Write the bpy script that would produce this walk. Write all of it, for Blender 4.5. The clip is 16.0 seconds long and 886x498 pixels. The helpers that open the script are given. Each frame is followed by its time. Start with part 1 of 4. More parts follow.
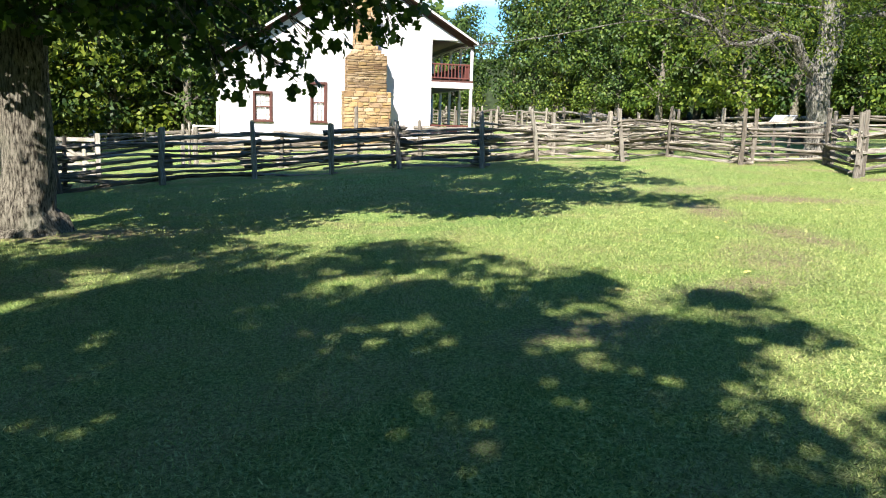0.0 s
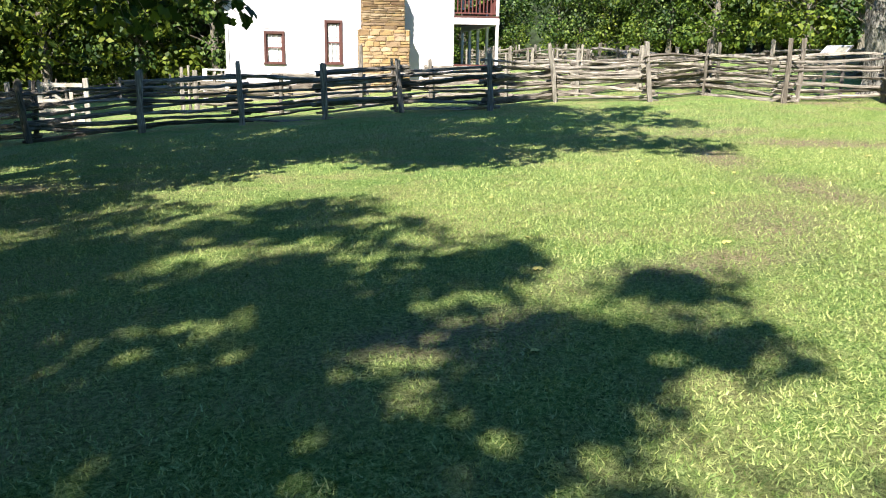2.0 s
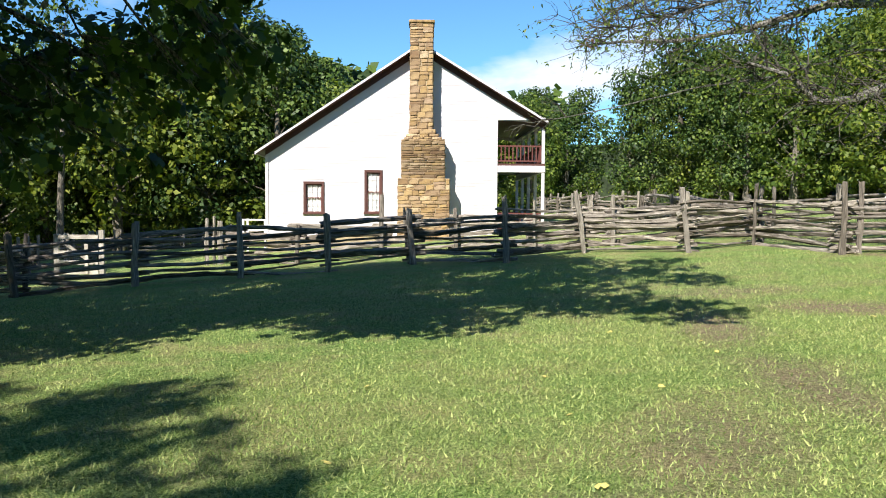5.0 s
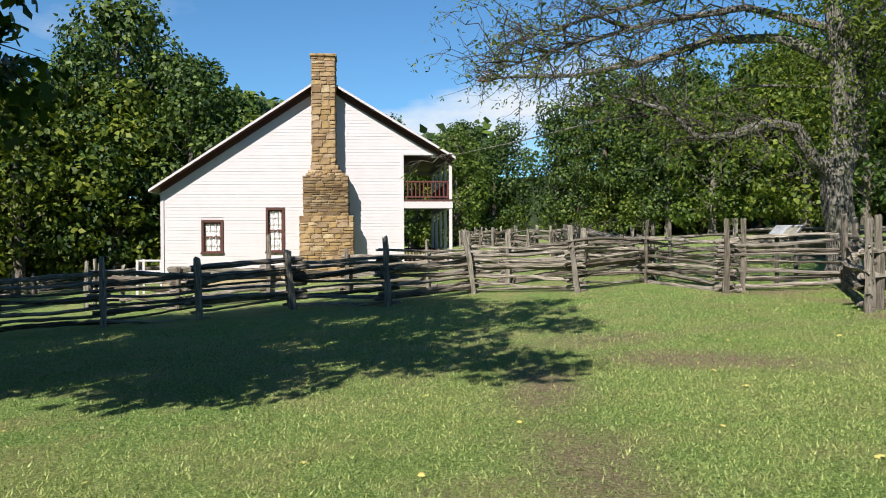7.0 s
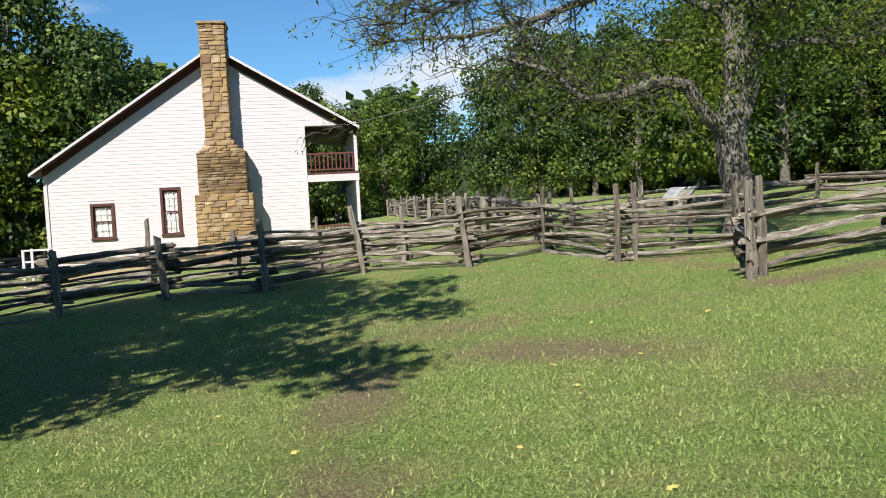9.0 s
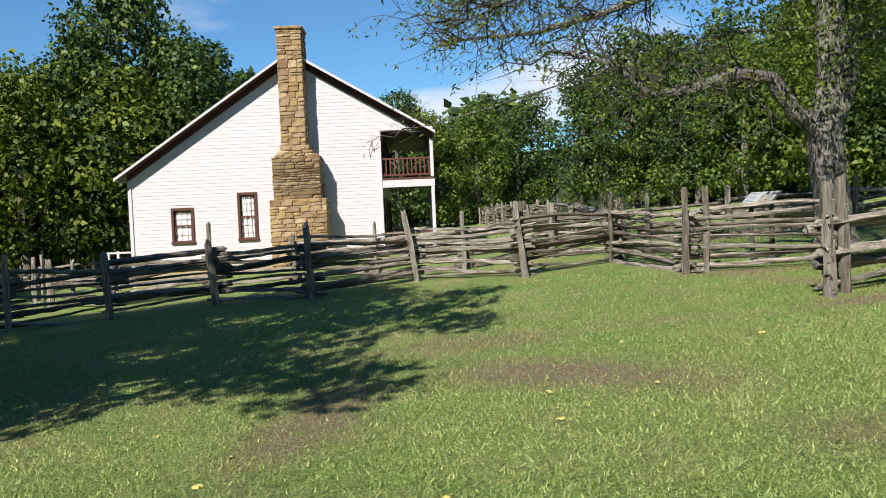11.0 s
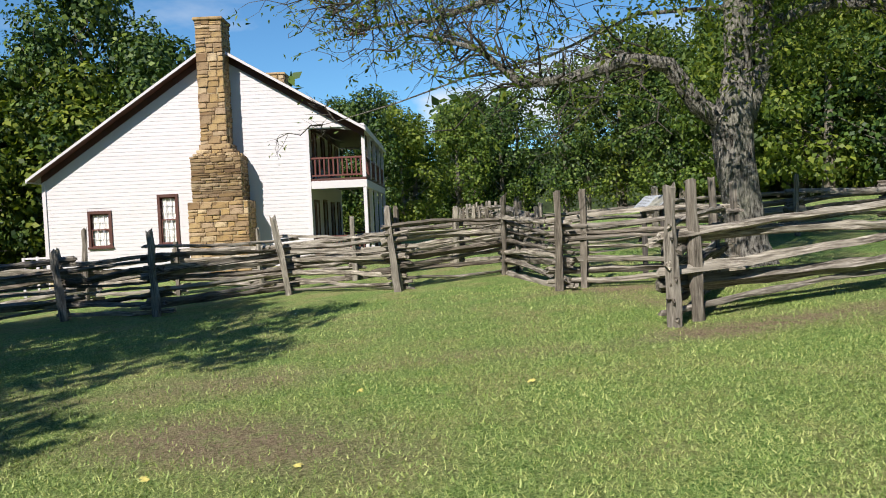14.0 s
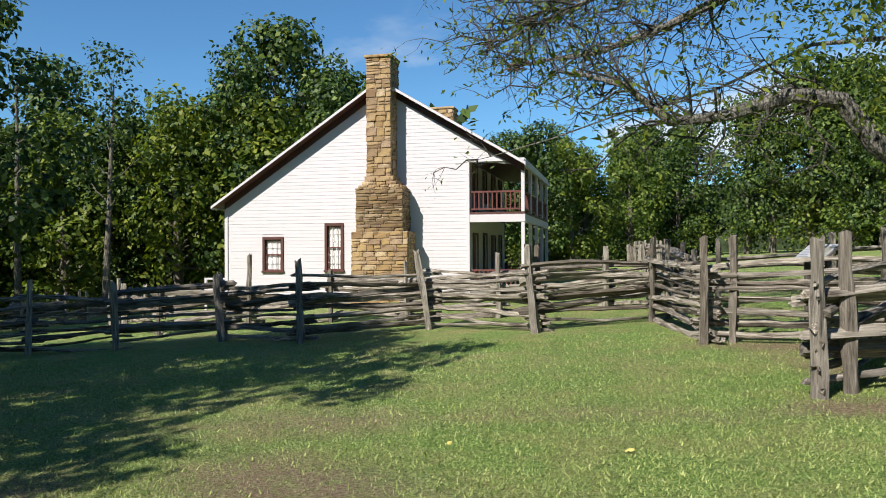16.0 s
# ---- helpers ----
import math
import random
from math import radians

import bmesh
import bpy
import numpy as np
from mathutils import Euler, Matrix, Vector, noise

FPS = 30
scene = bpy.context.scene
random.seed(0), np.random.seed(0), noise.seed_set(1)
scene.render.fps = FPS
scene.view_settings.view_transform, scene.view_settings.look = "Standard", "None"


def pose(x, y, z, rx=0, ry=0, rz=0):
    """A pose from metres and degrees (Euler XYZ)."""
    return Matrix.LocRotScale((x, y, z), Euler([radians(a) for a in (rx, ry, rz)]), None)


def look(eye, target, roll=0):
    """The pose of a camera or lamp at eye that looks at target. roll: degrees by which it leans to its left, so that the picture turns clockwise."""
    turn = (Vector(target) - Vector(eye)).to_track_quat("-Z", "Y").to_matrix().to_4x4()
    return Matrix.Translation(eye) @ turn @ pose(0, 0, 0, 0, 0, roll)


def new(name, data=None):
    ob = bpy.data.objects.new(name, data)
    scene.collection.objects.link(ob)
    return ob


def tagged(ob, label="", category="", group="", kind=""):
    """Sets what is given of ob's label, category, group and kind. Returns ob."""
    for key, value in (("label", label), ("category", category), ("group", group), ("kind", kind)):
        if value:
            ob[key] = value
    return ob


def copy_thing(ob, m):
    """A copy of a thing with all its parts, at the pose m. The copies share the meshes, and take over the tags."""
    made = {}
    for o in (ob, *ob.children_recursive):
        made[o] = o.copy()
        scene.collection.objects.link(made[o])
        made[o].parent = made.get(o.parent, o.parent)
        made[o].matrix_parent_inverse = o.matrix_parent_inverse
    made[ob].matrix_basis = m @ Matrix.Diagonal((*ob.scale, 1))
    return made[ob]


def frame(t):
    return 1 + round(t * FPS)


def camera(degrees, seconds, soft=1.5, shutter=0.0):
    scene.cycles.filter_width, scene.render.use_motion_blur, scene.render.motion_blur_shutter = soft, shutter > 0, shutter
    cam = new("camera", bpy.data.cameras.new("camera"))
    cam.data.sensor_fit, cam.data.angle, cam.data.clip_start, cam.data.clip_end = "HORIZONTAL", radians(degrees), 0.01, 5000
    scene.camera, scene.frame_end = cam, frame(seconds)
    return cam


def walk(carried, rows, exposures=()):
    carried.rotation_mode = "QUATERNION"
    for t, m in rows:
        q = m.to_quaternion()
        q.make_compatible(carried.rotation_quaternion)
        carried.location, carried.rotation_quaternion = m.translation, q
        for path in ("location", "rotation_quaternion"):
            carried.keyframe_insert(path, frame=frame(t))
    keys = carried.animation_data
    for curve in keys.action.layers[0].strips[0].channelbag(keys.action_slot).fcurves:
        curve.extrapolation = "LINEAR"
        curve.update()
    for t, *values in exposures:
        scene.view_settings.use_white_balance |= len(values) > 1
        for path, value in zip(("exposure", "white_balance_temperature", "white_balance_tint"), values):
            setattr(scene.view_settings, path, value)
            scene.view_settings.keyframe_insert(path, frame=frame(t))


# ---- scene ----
PATH = [
    (0, (-1.256, -36.835, 1.084), (-0.726, -34.934, 0.764), 1.8),
    (0.5, (-0.62, -36.382, 1.047), (-0.123, -34.478, 0.688), 1.3),
    (1, (-0.074, -35.783, 0.935), (0.4, -33.88, 0.542), 1.4),
    (1.5, (0.349, -35.464, 0.93), (0.79, -33.561, 0.502), 1.2),
    (2, (0.807, -35.268, 0.967), (1.188, -33.359, 0.508), 0.9),
    (2.5, (1.232, -34.927, 0.958), (1.554, -33.014, 0.473), 0.8),
    (3, (1.643, -34.764, 1.021), (1.898, -32.845, 0.518), 0.1),
    (3.5, (2.059, -34.471, 1.069), (2.255, -32.538, 0.594), -0.9),
    (4, (2.478, -33.925, 1.038), (2.627, -31.963, 0.675), -1.1),
    (4.5, (2.865, -33.621, 1.024), (3.001, -31.633, 0.846), 0.1),
    (7, (5.119, -32.657, 1.279), (5.402, -30.677, 1.257), -0.3),
    (7.5, (5.19, -32.47, 1.369), (5.610, -30.515, 1.326), -1.3),
    (8, (5.584, -32.404, 1.456), (6.121, -30.479, 1.379), -2.3),
    (8.5, (6.337, -32.059, 1.505), (6.837, -30.126, 1.397), -2.8),
    (9, (6.88, -31.756, 1.495), (7.285, -29.801, 1.381), -2.9),
    (9.5, (7.117, -31.563, 1.476), (7.452, -29.594, 1.365), -2.7),
    (10, (7.26, -31.343, 1.393), (7.532, -29.364, 1.295), -2.5),
    (12.5, (10.231, -29.805, 1.315), (10.248, -27.806, 1.247), -2.6),
    (13, (10.562, -29.421, 1.383), (10.725, -27.43, 1.292), -2.9),
    (13.5, (11.138, -29.242, 1.385), (11.309, -27.251, 1.296), -2.8),
    (14, (11.602, -29.01, 1.366), (11.686, -27.013, 1.287), -2.5),
    (14.5, (11.947, -28.848, 1.375), (11.902, -26.85, 1.297), -2.2),
    (15, (12.077, -28.749, 1.429), (11.913, -26.758, 1.337), -2.7),
    (15.5, (12.224, -28.667, 1.443), (11.954, -26.688, 1.357), -1.7),
    (16, (12.324, -28.622, 1.495), (11.967, -26.655, 1.505), -0.3),
]
cam = camera(58.5, 16.0, soft=1.0)
walk(cam, [(t, look(e, g, r)) for t, e, g, r in PATH], [(0, 1.5), (4.0, 1.5), (4.7, 1.2), (6.6, 0.6), (16, 0.6)])

# world and sun
SUN = Vector((0.57, 1.0, -1.0)).normalized()
world = bpy.data.worlds.new("sky")
scene.world = world
world.use_nodes = True
wn = world.node_tree
sky = wn.nodes.new("ShaderNodeTexSky")
sky.sky_type, sky.sun_disc = "NISHITA", False
sky.sun_elevation = math.asin(-SUN.z)
sky.sun_rotation = math.atan2(-SUN.x, -SUN.y)
sky.air_density, sky.dust_density, sky.ozone_density = 1.0, 0.0, 1.6
wn.nodes["Background"].inputs[1].default_value = 0.05
sky_dir = wn.nodes.new("ShaderNodeTexCoord")
stretch = wn.nodes.new("ShaderNodeMapping")
stretch.inputs["Scale"].default_value = (1.0, 1.0, 2.6)
stretch.inputs["Location"].default_value = (19.33, 10.86, 7.8)
puffs = wn.nodes.new("ShaderNodeTexNoise")
puffs.inputs["Scale"].default_value, puffs.inputs["Detail"].default_value, puffs.inputs["Roughness"].default_value = 2.6, 7, 0.55
cover = wn.nodes.new("ShaderNodeValToRGB")
cover.color_ramp.elements[0].position, cover.color_ramp.elements[1].position = 0.56, 0.70
cloud = wn.nodes.new("ShaderNodeMix")
cloud.data_type = "RGBA"
cloud.inputs[7].default_value = (11.5, 12.0, 12.6, 1)
wn.links.new(sky_dir.outputs["Generated"], stretch.inputs["Vector"])
wn.links.new(stretch.outputs[0], puffs.inputs["Vector"])
wn.links.new(puffs.outputs["Fac"], cover.inputs[0])
split = wn.nodes.new("ShaderNodeSeparateXYZ")
low_sky = wn.nodes.new("ShaderNodeMapRange")
low_sky.inputs["From Min"].default_value, low_sky.inputs["From Max"].default_value = 0.34, 0.16
banked = wn.nodes.new("ShaderNodeMath")
banked.operation = "MULTIPLY"
wn.links.new(sky_dir.outputs["Generated"], split.inputs[0])
wn.links.new(split.outputs["Z"], low_sky.inputs["Value"])
wn.links.new(low_sky.outputs[0], banked.inputs[0])
wn.links.new(cover.outputs[0], banked.inputs[1])
wn.links.new(banked.outputs[0], cloud.inputs[0])
tint = wn.nodes.new("ShaderNodeMix")
tint.data_type, tint.blend_type = "RGBA", "MULTIPLY"
tint.inputs[0].default_value = 1.0
tint.inputs[7].default_value = (0.80, 1.34, 1.74, 1)
wn.links.new(sky.outputs[0], tint.inputs[6])
wn.links.new(tint.outputs[2], cloud.inputs[6])
wn.links.new(cloud.outputs[2], wn.nodes["Background"].inputs[0])
lamp = bpy.data.lights.new("sun", "SUN")
lamp.energy, lamp.angle, lamp.color = 5.0, radians(0.53), (1.0, 0.94, 0.83)
sun = new("sun", lamp)
sun.matrix_world = look((0, 0, 60), Vector((0, 0, 60)) + SUN)


# ---- materials ----
def nodes_of(name, rough=0.8, spec=0.3):
    m = bpy.data.materials.new(name)
    m.use_nodes = True
    nt = m.node_tree
    b = nt.nodes["Principled BSDF"]
    b.inputs["Roughness"].default_value = rough
    b.inputs["Specular IOR Level"].default_value = spec
    return m, nt, b


def add(nt, kind, **values):
    n = nt.nodes.new(kind)
    for k, v in values.items():
        n.inputs[k].default_value = v
    return n


def coords(nt, scale=(1, 1, 1), space="Object"):
    tc = nt.nodes.new("ShaderNodeTexCoord")
    mp = add(nt, "ShaderNodeMapping", Scale=scale)
    nt.links.new(tc.outputs[space], mp.inputs["Vector"])
    return mp.outputs[0]


def noise_of(nt, vec, scale, detail=4, rough=0.6):
    n = add(nt, "ShaderNodeTexNoise", Scale=scale, Detail=detail, Roughness=rough)
    if vec is not None:
        nt.links.new(vec, n.inputs["Vector"])
    return n.outputs["Fac"]


def ramp(nt, fac, stops):
    r = nt.nodes.new("ShaderNodeValToRGB")
    e = r.color_ramp.elements
    while len(e) < len(stops):
        e.new(0.5)
    for el, (p, c) in zip(e, stops):
        el.position, el.color = p, (*c, 1)
    nt.links.new(fac, r.inputs[0])
    return r.outputs[0]


def mix(nt, fac, a, b, mode="MIX"):
    n = nt.nodes.new("ShaderNodeMix")
    n.data_type, n.blend_type = "RGBA", mode
    for sock, v in ((n.inputs[0], fac), (n.inputs[6], a), (n.inputs[7], b)):
        if isinstance(v, (int, float)):
            sock.default_value = v
        elif isinstance(v, tuple):
            sock.default_value = (*v, 1)
        else:
            nt.links.new(v, sock)
    return n.outputs[2]


def bump(nt, b, height, strength=0.4, distance=0.02):
    n = add(nt, "ShaderNodeBump", Strength=strength, Distance=distance)
    nt.links.new(height, n.inputs["Height"])
    nt.links.new(n.outputs[0], b.inputs["Normal"])


def obj_random(nt):
    return nt.nodes.new("ShaderNodeObjectInfo").outputs["Random"]


def island_random(nt):
    return nt.nodes.new("ShaderNodeNewGeometry").outputs["Random Per Island"]


def paint(name, colour, dirt, rough=0.55, grain=(3, 3, 40)):
    m, nt, b = nodes_of(name, rough)
    v = coords(nt)
    n1 = noise_of(nt, v, 1.3, 6, 0.65)
    n2 = noise_of(nt, coords(nt, grain), 6, 4)
    c = mix(nt, ramp(nt, n1, ((0.42, (0, 0, 0)), (0.78, (0.5, 0.5, 0.5)))), colour, dirt)
    c = mix(nt, ramp(nt, n2, ((0.5, (0, 0, 0)), (0.9, (0.35, 0.35, 0.35)))), c, dirt)
    nt.links.new(c, b.inputs["Base Color"])
    bump(nt, b, n2, 0.25, 0.004)
    return m


def aged_wood(name, dark, mid, light, rough=0.9):
    """Weathered grey split timber: grain along the local x axis."""
    m, nt, b = nodes_of(name, rough, 0.15)
    v = coords(nt, (1.0, 14, 14))
    grain = noise_of(nt, v, 2.2, 6, 0.7)
    blot = noise_of(nt, coords(nt, (1, 2.5, 2.5)), 2.0, 5, 0.6)
    c = ramp(nt, grain, ((0.38, dark), (0.5, mid), (0.64, light)))
    c = mix(nt, ramp(nt, blot, ((0.4, (0, 0, 0)), (0.66, (0.75, 0.75, 0.75)))), c, (0.23, 0.215, 0.195))
    tone = ramp(nt, obj_random(nt), ((0, (0.55, 0.50, 0.45)), (0.5, (0.95, 0.92, 0.88)), (1, (1.3, 1.25, 1.15))))
    c = mix(nt, 1.0, c, tone, "MULTIPLY")
    nt.links.new(c, b.inputs["Base Color"])
    bump(nt, b, grain, 0.9, 0.02)
    return m


def bark_of(name, dark, light, scale=1.0):
    m, nt, b = nodes_of(name, 0.95, 0.1)
    v = coords(nt, (17 * scale, 17 * scale, 4.0 * scale))
    ridges = noise_of(nt, v, 1.6, 7, 0.72)
    blot = noise_of(nt, coords(nt), 1.4, 4)
    c = ramp(nt, ridges, ((0.40, dark), (0.60, light)))
    c = mix(nt, ramp(nt, blot, ((0.5, (0, 0, 0)), (0.75, (0.5, 0.5, 0.5)))), c, (0.24, 0.25, 0.19))
    nt.links.new(c, b.inputs["Base Color"])
    bump(nt, b, ridges, 1.0, 0.06)
    return m


def leaf_of(name, dark, mid, light, transmit=0.45):
    m, nt, b = nodes_of(name, 0.55, 0.3)
    r = island_random(nt)
    big = noise_of(nt, coords(nt), 0.35, 3)
    s = nt.nodes.new("ShaderNodeMath")
    s.operation = "MULTIPLY_ADD"
    nt.links.new(big, s.inputs[0])
    s.inputs[1].default_value = 0.7
    nt.links.new(r, s.inputs[2])
    h = nt.nodes.new("ShaderNodeMath")
    h.operation = "MULTIPLY"
    nt.links.new(s.outputs[0], h.inputs[0])
    h.inputs[1].default_value = 0.62
    c = ramp(nt, h.outputs[0], ((0.1, dark), (0.5, mid), (0.95, light)))
    tone = ramp(nt, obj_random(nt), ((0, (0.75, 0.85, 0.85)), (0.5, (1, 1, 1)), (1, (1.13, 1.05, 0.88))))
    c = mix(nt, 1.0, c, tone, "MULTIPLY")
    nt.links.new(c, b.inputs["Base Color"])
    t = nt.nodes.new("ShaderNodeBsdfTranslucent")
    nt.links.new(mix(nt, 1.0, c, (1.5, 1.6, 0.6), "MULTIPLY"), t.inputs[0])
    ms = nt.nodes.new("ShaderNodeMixShader")
    ms.inputs[0].default_value = transmit
    nt.links.new(b.outputs[0], ms.inputs[1])
    nt.links.new(t.outputs[0], ms.inputs[2])
    nt.links.new(ms.outputs[0], nt.nodes["Material Output"].inputs[0])
    return m


def lawn_material():
    m, nt, b = nodes_of("lawn", 0.9, 0.1)
    v = coords(nt)
    fine = noise_of(nt, v, 30, 6, 0.85)
    mid = noise_of(nt, v, 1.1, 5, 0.65)
    wide = noise_of(nt, v, 0.22, 4, 0.6)
    tufts = noise_of(nt, v, 11, 4, 0.7)
    green = ramp(nt, fine, ((0.40, (0.035, 0.068, 0.016)), (0.49, (0.205, 0.335, 0.080)), (0.60, (0.52, 0.65, 0.24))))
    green = mix(nt, ramp(nt, tufts, ((0.42, (0, 0, 0)), (0.62, (0.55, 0.55, 0.55)))), green, (0.12, 0.24, 0.05))
    dry = ramp(nt, fine, ((0.38, (0.18, 0.165, 0.07)), (0.62, (0.58, 0.53, 0.25))))
    c = mix(nt, ramp(nt, mid, ((0.44, (0, 0, 0)), (0.63, (0.72, 0.72, 0.72)))), green, dry)
    c = mix(nt, ramp(nt, wide, ((0.4, (0, 0, 0)), (0.7, (0.35, 0.35, 0.35)))), c, dry)
    soil = ramp(nt, fine, ((0.38, (0.15, 0.105, 0.065)), (0.62, (0.50, 0.38, 0.26))))
    wear = nt.nodes.new("ShaderNodeAttribute")
    wear.attribute_name = "wear"
    w = nt.nodes.new("ShaderNodeMath")
    w.operation = "MULTIPLY"
    nt.links.new(wear.outputs["Fac"], w.inputs[0])
    nt.links.new(ramp(nt, noise_of(nt, v, 3.5, 5, 0.7), ((0.30, (0.3, 0.3, 0.3)), (0.52, (1, 1, 1)))), w.inputs[1])
    c = mix(nt, w.outputs[0], c, soil)
    nt.links.new(c, b.inputs["Base Color"])
    bump(nt, b, fine, 1.0, 0.07)
    return m


def stone_material(name="sandstone", dim=1.0):
    m, nt, b = nodes_of(name, 0.92, 0.2)
    v = coords(nt)
    n1 = noise_of(nt, v, 9, 6, 0.7)
    n2 = noise_of(nt, v, 2.2, 4)
    tone = ramp(nt, obj_random(nt), ((0.0, (0.19, 0.12, 0.065)), (0.2, (0.42, 0.29, 0.12)), (0.4, (0.28, 0.20, 0.12)), (0.6, (0.46, 0.33, 0.15)), (0.8, (0.36, 0.26, 0.17)), (1.0, (0.56, 0.45, 0.27))))
    c = mix(nt, ramp(nt, n1, ((0.35, (0, 0, 0)), (0.75, (0.7, 0.7, 0.7)))), tone, (0.19, 0.13, 0.08))
    c = mix(nt, ramp(nt, n2, ((0.5, (0, 0, 0)), (0.7, (0.5, 0.5, 0.5)))), c, (0.50, 0.38, 0.20))
    n3 = noise_of(nt, coords(nt, (1, 1, 1.6)), 4.5, 5, 0.7)
    c = mix(nt, ramp(nt, n3, ((0.50, (0, 0, 0)), (0.60, (0.8, 0.8, 0.8)))), c, (0.12, 0.078, 0.045))
    c = mix(nt, 1.0, c, (dim, dim * 0.97, dim * 1.02), "MULTIPLY")
    nt.links.new(c, b.inputs["Base Color"])
    bump(nt, b, n1, 0.8, 0.02)
    return m


def plain(name, colour, rough=0.8, spread=0.25, scale=8, metal=0.0, size=0.01):
    m, nt, b = nodes_of(name, rough)
    b.inputs["Metallic"].default_value = metal
    n = noise_of(nt, coords(nt), scale, 6, 0.65)
    lo = tuple(x * (1 - spread) for x in colour)
    hi = tuple(min(1, x * (1 + spread)) for x in colour)
    nt.links.new(ramp(nt, n, ((0.3, lo), (0.7, hi))), b.inputs["Base Color"])
    bump(nt, b, n, 0.4, size)
    return m


WHITE = paint("white_paint", (0.565, 0.537, 0.575), (0.49, 0.46, 0.48), grain=(1.2, 3, 30))
BROWN = paint("brown_paint", (0.075, 0.030, 0.026), (0.12, 0.06, 0.05))
OXBLOOD = paint("oxblood_paint", (0.115, 0.036, 0.032), (0.16, 0.075, 0.06))
CURTAIN = plain("lace_curtain", (0.72, 0.72, 0.72), 0.9, 0.12, 22)
# near-black green that holds the shade of the wood's interior
WOOD_SHADE = plain("wood_shade", (0.022, 0.034, 0.014), 0.95, 0.7, 1.6, 0.0, 0.3)
# near-black colour in place of the unlit rooms behind the windows
UNLIT_ROOM = plain("unlit_room", (0.03, 0.028, 0.026), 0.9)
SHINGLE = plain("wood_shingle", (0.20, 0.19, 0.18), 0.9, 0.35, 14)
MORTAR = plain("mortar", (0.36, 0.29, 0.185), 0.95, 0.25, 20)
STONE = stone_material()
BROWN_STONE = stone_material("brown_fieldstone", 0.66)
RAIL_WOOD = aged_wood("split_rail", (0.035, 0.029, 0.026), (0.17, 0.152, 0.138), (0.47, 0.445, 0.415))
POST_WOOD = aged_wood("fence_post", (0.045, 0.039, 0.035), (0.19, 0.175, 0.16), (0.42, 0.40, 0.375))
GATE_WOOD = aged_wood("gate_board", (0.30, 0.28, 0.26), (0.50, 0.48, 0.45), (0.64, 0.62, 0.60))
OAK_BARK = bark_of("oak_bark", (0.025, 0.021, 0.017), (0.27, 0.245, 0.205))
WALNUT_BARK = bark_of("walnut_bark", (0.018, 0.016, 0.014), (0.31, 0.29, 0.265))
TWIG_BARK = bark_of("twig_bark", (0.02, 0.018, 0.016), (0.13, 0.115, 0.10))
FAR_BARK = bark_of("far_bark", (0.05, 0.043, 0.034), (0.24, 0.215, 0.18), 0.8)
OAK_LEAF = leaf_of("oak_leaf", (0.016, 0.036, 0.008), (0.052, 0.100, 0.017), (0.15, 0.21, 0.03), 0.2)
WALNUT_LEAF = leaf_of("walnut_leaf", (0.022, 0.048, 0.012), (0.080, 0.130, 0.026), (0.22, 0.26, 0.05), 0.4)
# dark end set low to put the crowns' shaded gaps into the leaf colour
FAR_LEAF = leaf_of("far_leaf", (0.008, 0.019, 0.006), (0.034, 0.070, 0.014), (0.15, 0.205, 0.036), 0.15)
YOUNG_LEAF = leaf_of("young_leaf", (0.025, 0.048, 0.010), (0.085, 0.135, 0.022), (0.25, 0.29, 0.05), 0.35)
GRASS = leaf_of("grass_blade", (0.045, 0.088, 0.022), (0.20, 0.29, 0.080), (0.53, 0.55, 0.24), 0.15)
LAWN = lawn_material()
GLASS, gnt, gb = nodes_of("window_glass", 0.03, 0.5)
gb.inputs["Transmission Weight"].default_value = 1.0
gb.inputs["IOR"].default_value = 1.1
SIGN_FACE = plain("sign_face", (0.38, 0.40, 0.44), 0.25, 0.1, 5)
SIGN_METAL = plain("sign_metal", (0.09, 0.08, 0.075), 0.5, 0.15, 8)
NEST = plain("dead_leaves", (0.20, 0.10, 0.05), 0.9, 0.4, 20)


# ---- mesh helpers ----
def mesh_of(name, bm, material):
    me = bpy.data.meshes.new(name)
    bm.to_mesh(me)
    bm.free()
    if material:
        me.materials.append(material)
    return me


def part(name, bm, material, parent=None, label=""):
    ob = new(name, mesh_of(name, bm, material))
    ob.parent = parent
    if label:
        ob["label"] = label
    return ob


def thing(name, at, label, category, group="", kind=""):
    ob = new(name)
    ob.location = at
    return tagged(ob, label, category, group, kind)


def box(bm, x0, x1, y0, y1, z0, z1, bevel=0.0):
    vs = [bm.verts.new(p) for p in ((x0, y0, z0), (x1, y0, z0), (x1, y1, z0), (x0, y1, z0), (x0, y0, z1), (x1, y0, z1), (x1, y1, z1), (x0, y1, z1))]
    fs = [bm.faces.new([vs[i] for i in f]) for f in ((3, 2, 1, 0), (4, 5, 6, 7), (0, 1, 5, 4), (1, 2, 6, 5), (2, 3, 7, 6), (3, 0, 4, 7))]
    if bevel:
        bmesh.ops.bevel(bm, geom=list({e for f in fs for e in f.edges}), offset=bevel, segments=1, affect="EDGES")
    return bm


def boxed(*a, bevel=0.0):
    return box(bmesh.new(), *a, bevel=bevel)


def prism(bm, outline, y0, y1):
    """Extrude an outline of (x, z) along y."""
    a = [bm.verts.new((x, y0, z)) for x, z in outline]
    b = [bm.verts.new((x, y1, z)) for x, z in outline]
    n = len(a)
    bm.faces.new(a)
    bm.faces.new(b[::-1])
    for i in range(n):
        bm.faces.new((a[i], b[i], b[(i + 1) % n], a[(i + 1) % n]))
    bmesh.ops.recalc_face_normals(bm, faces=bm.faces[:])
    return bm


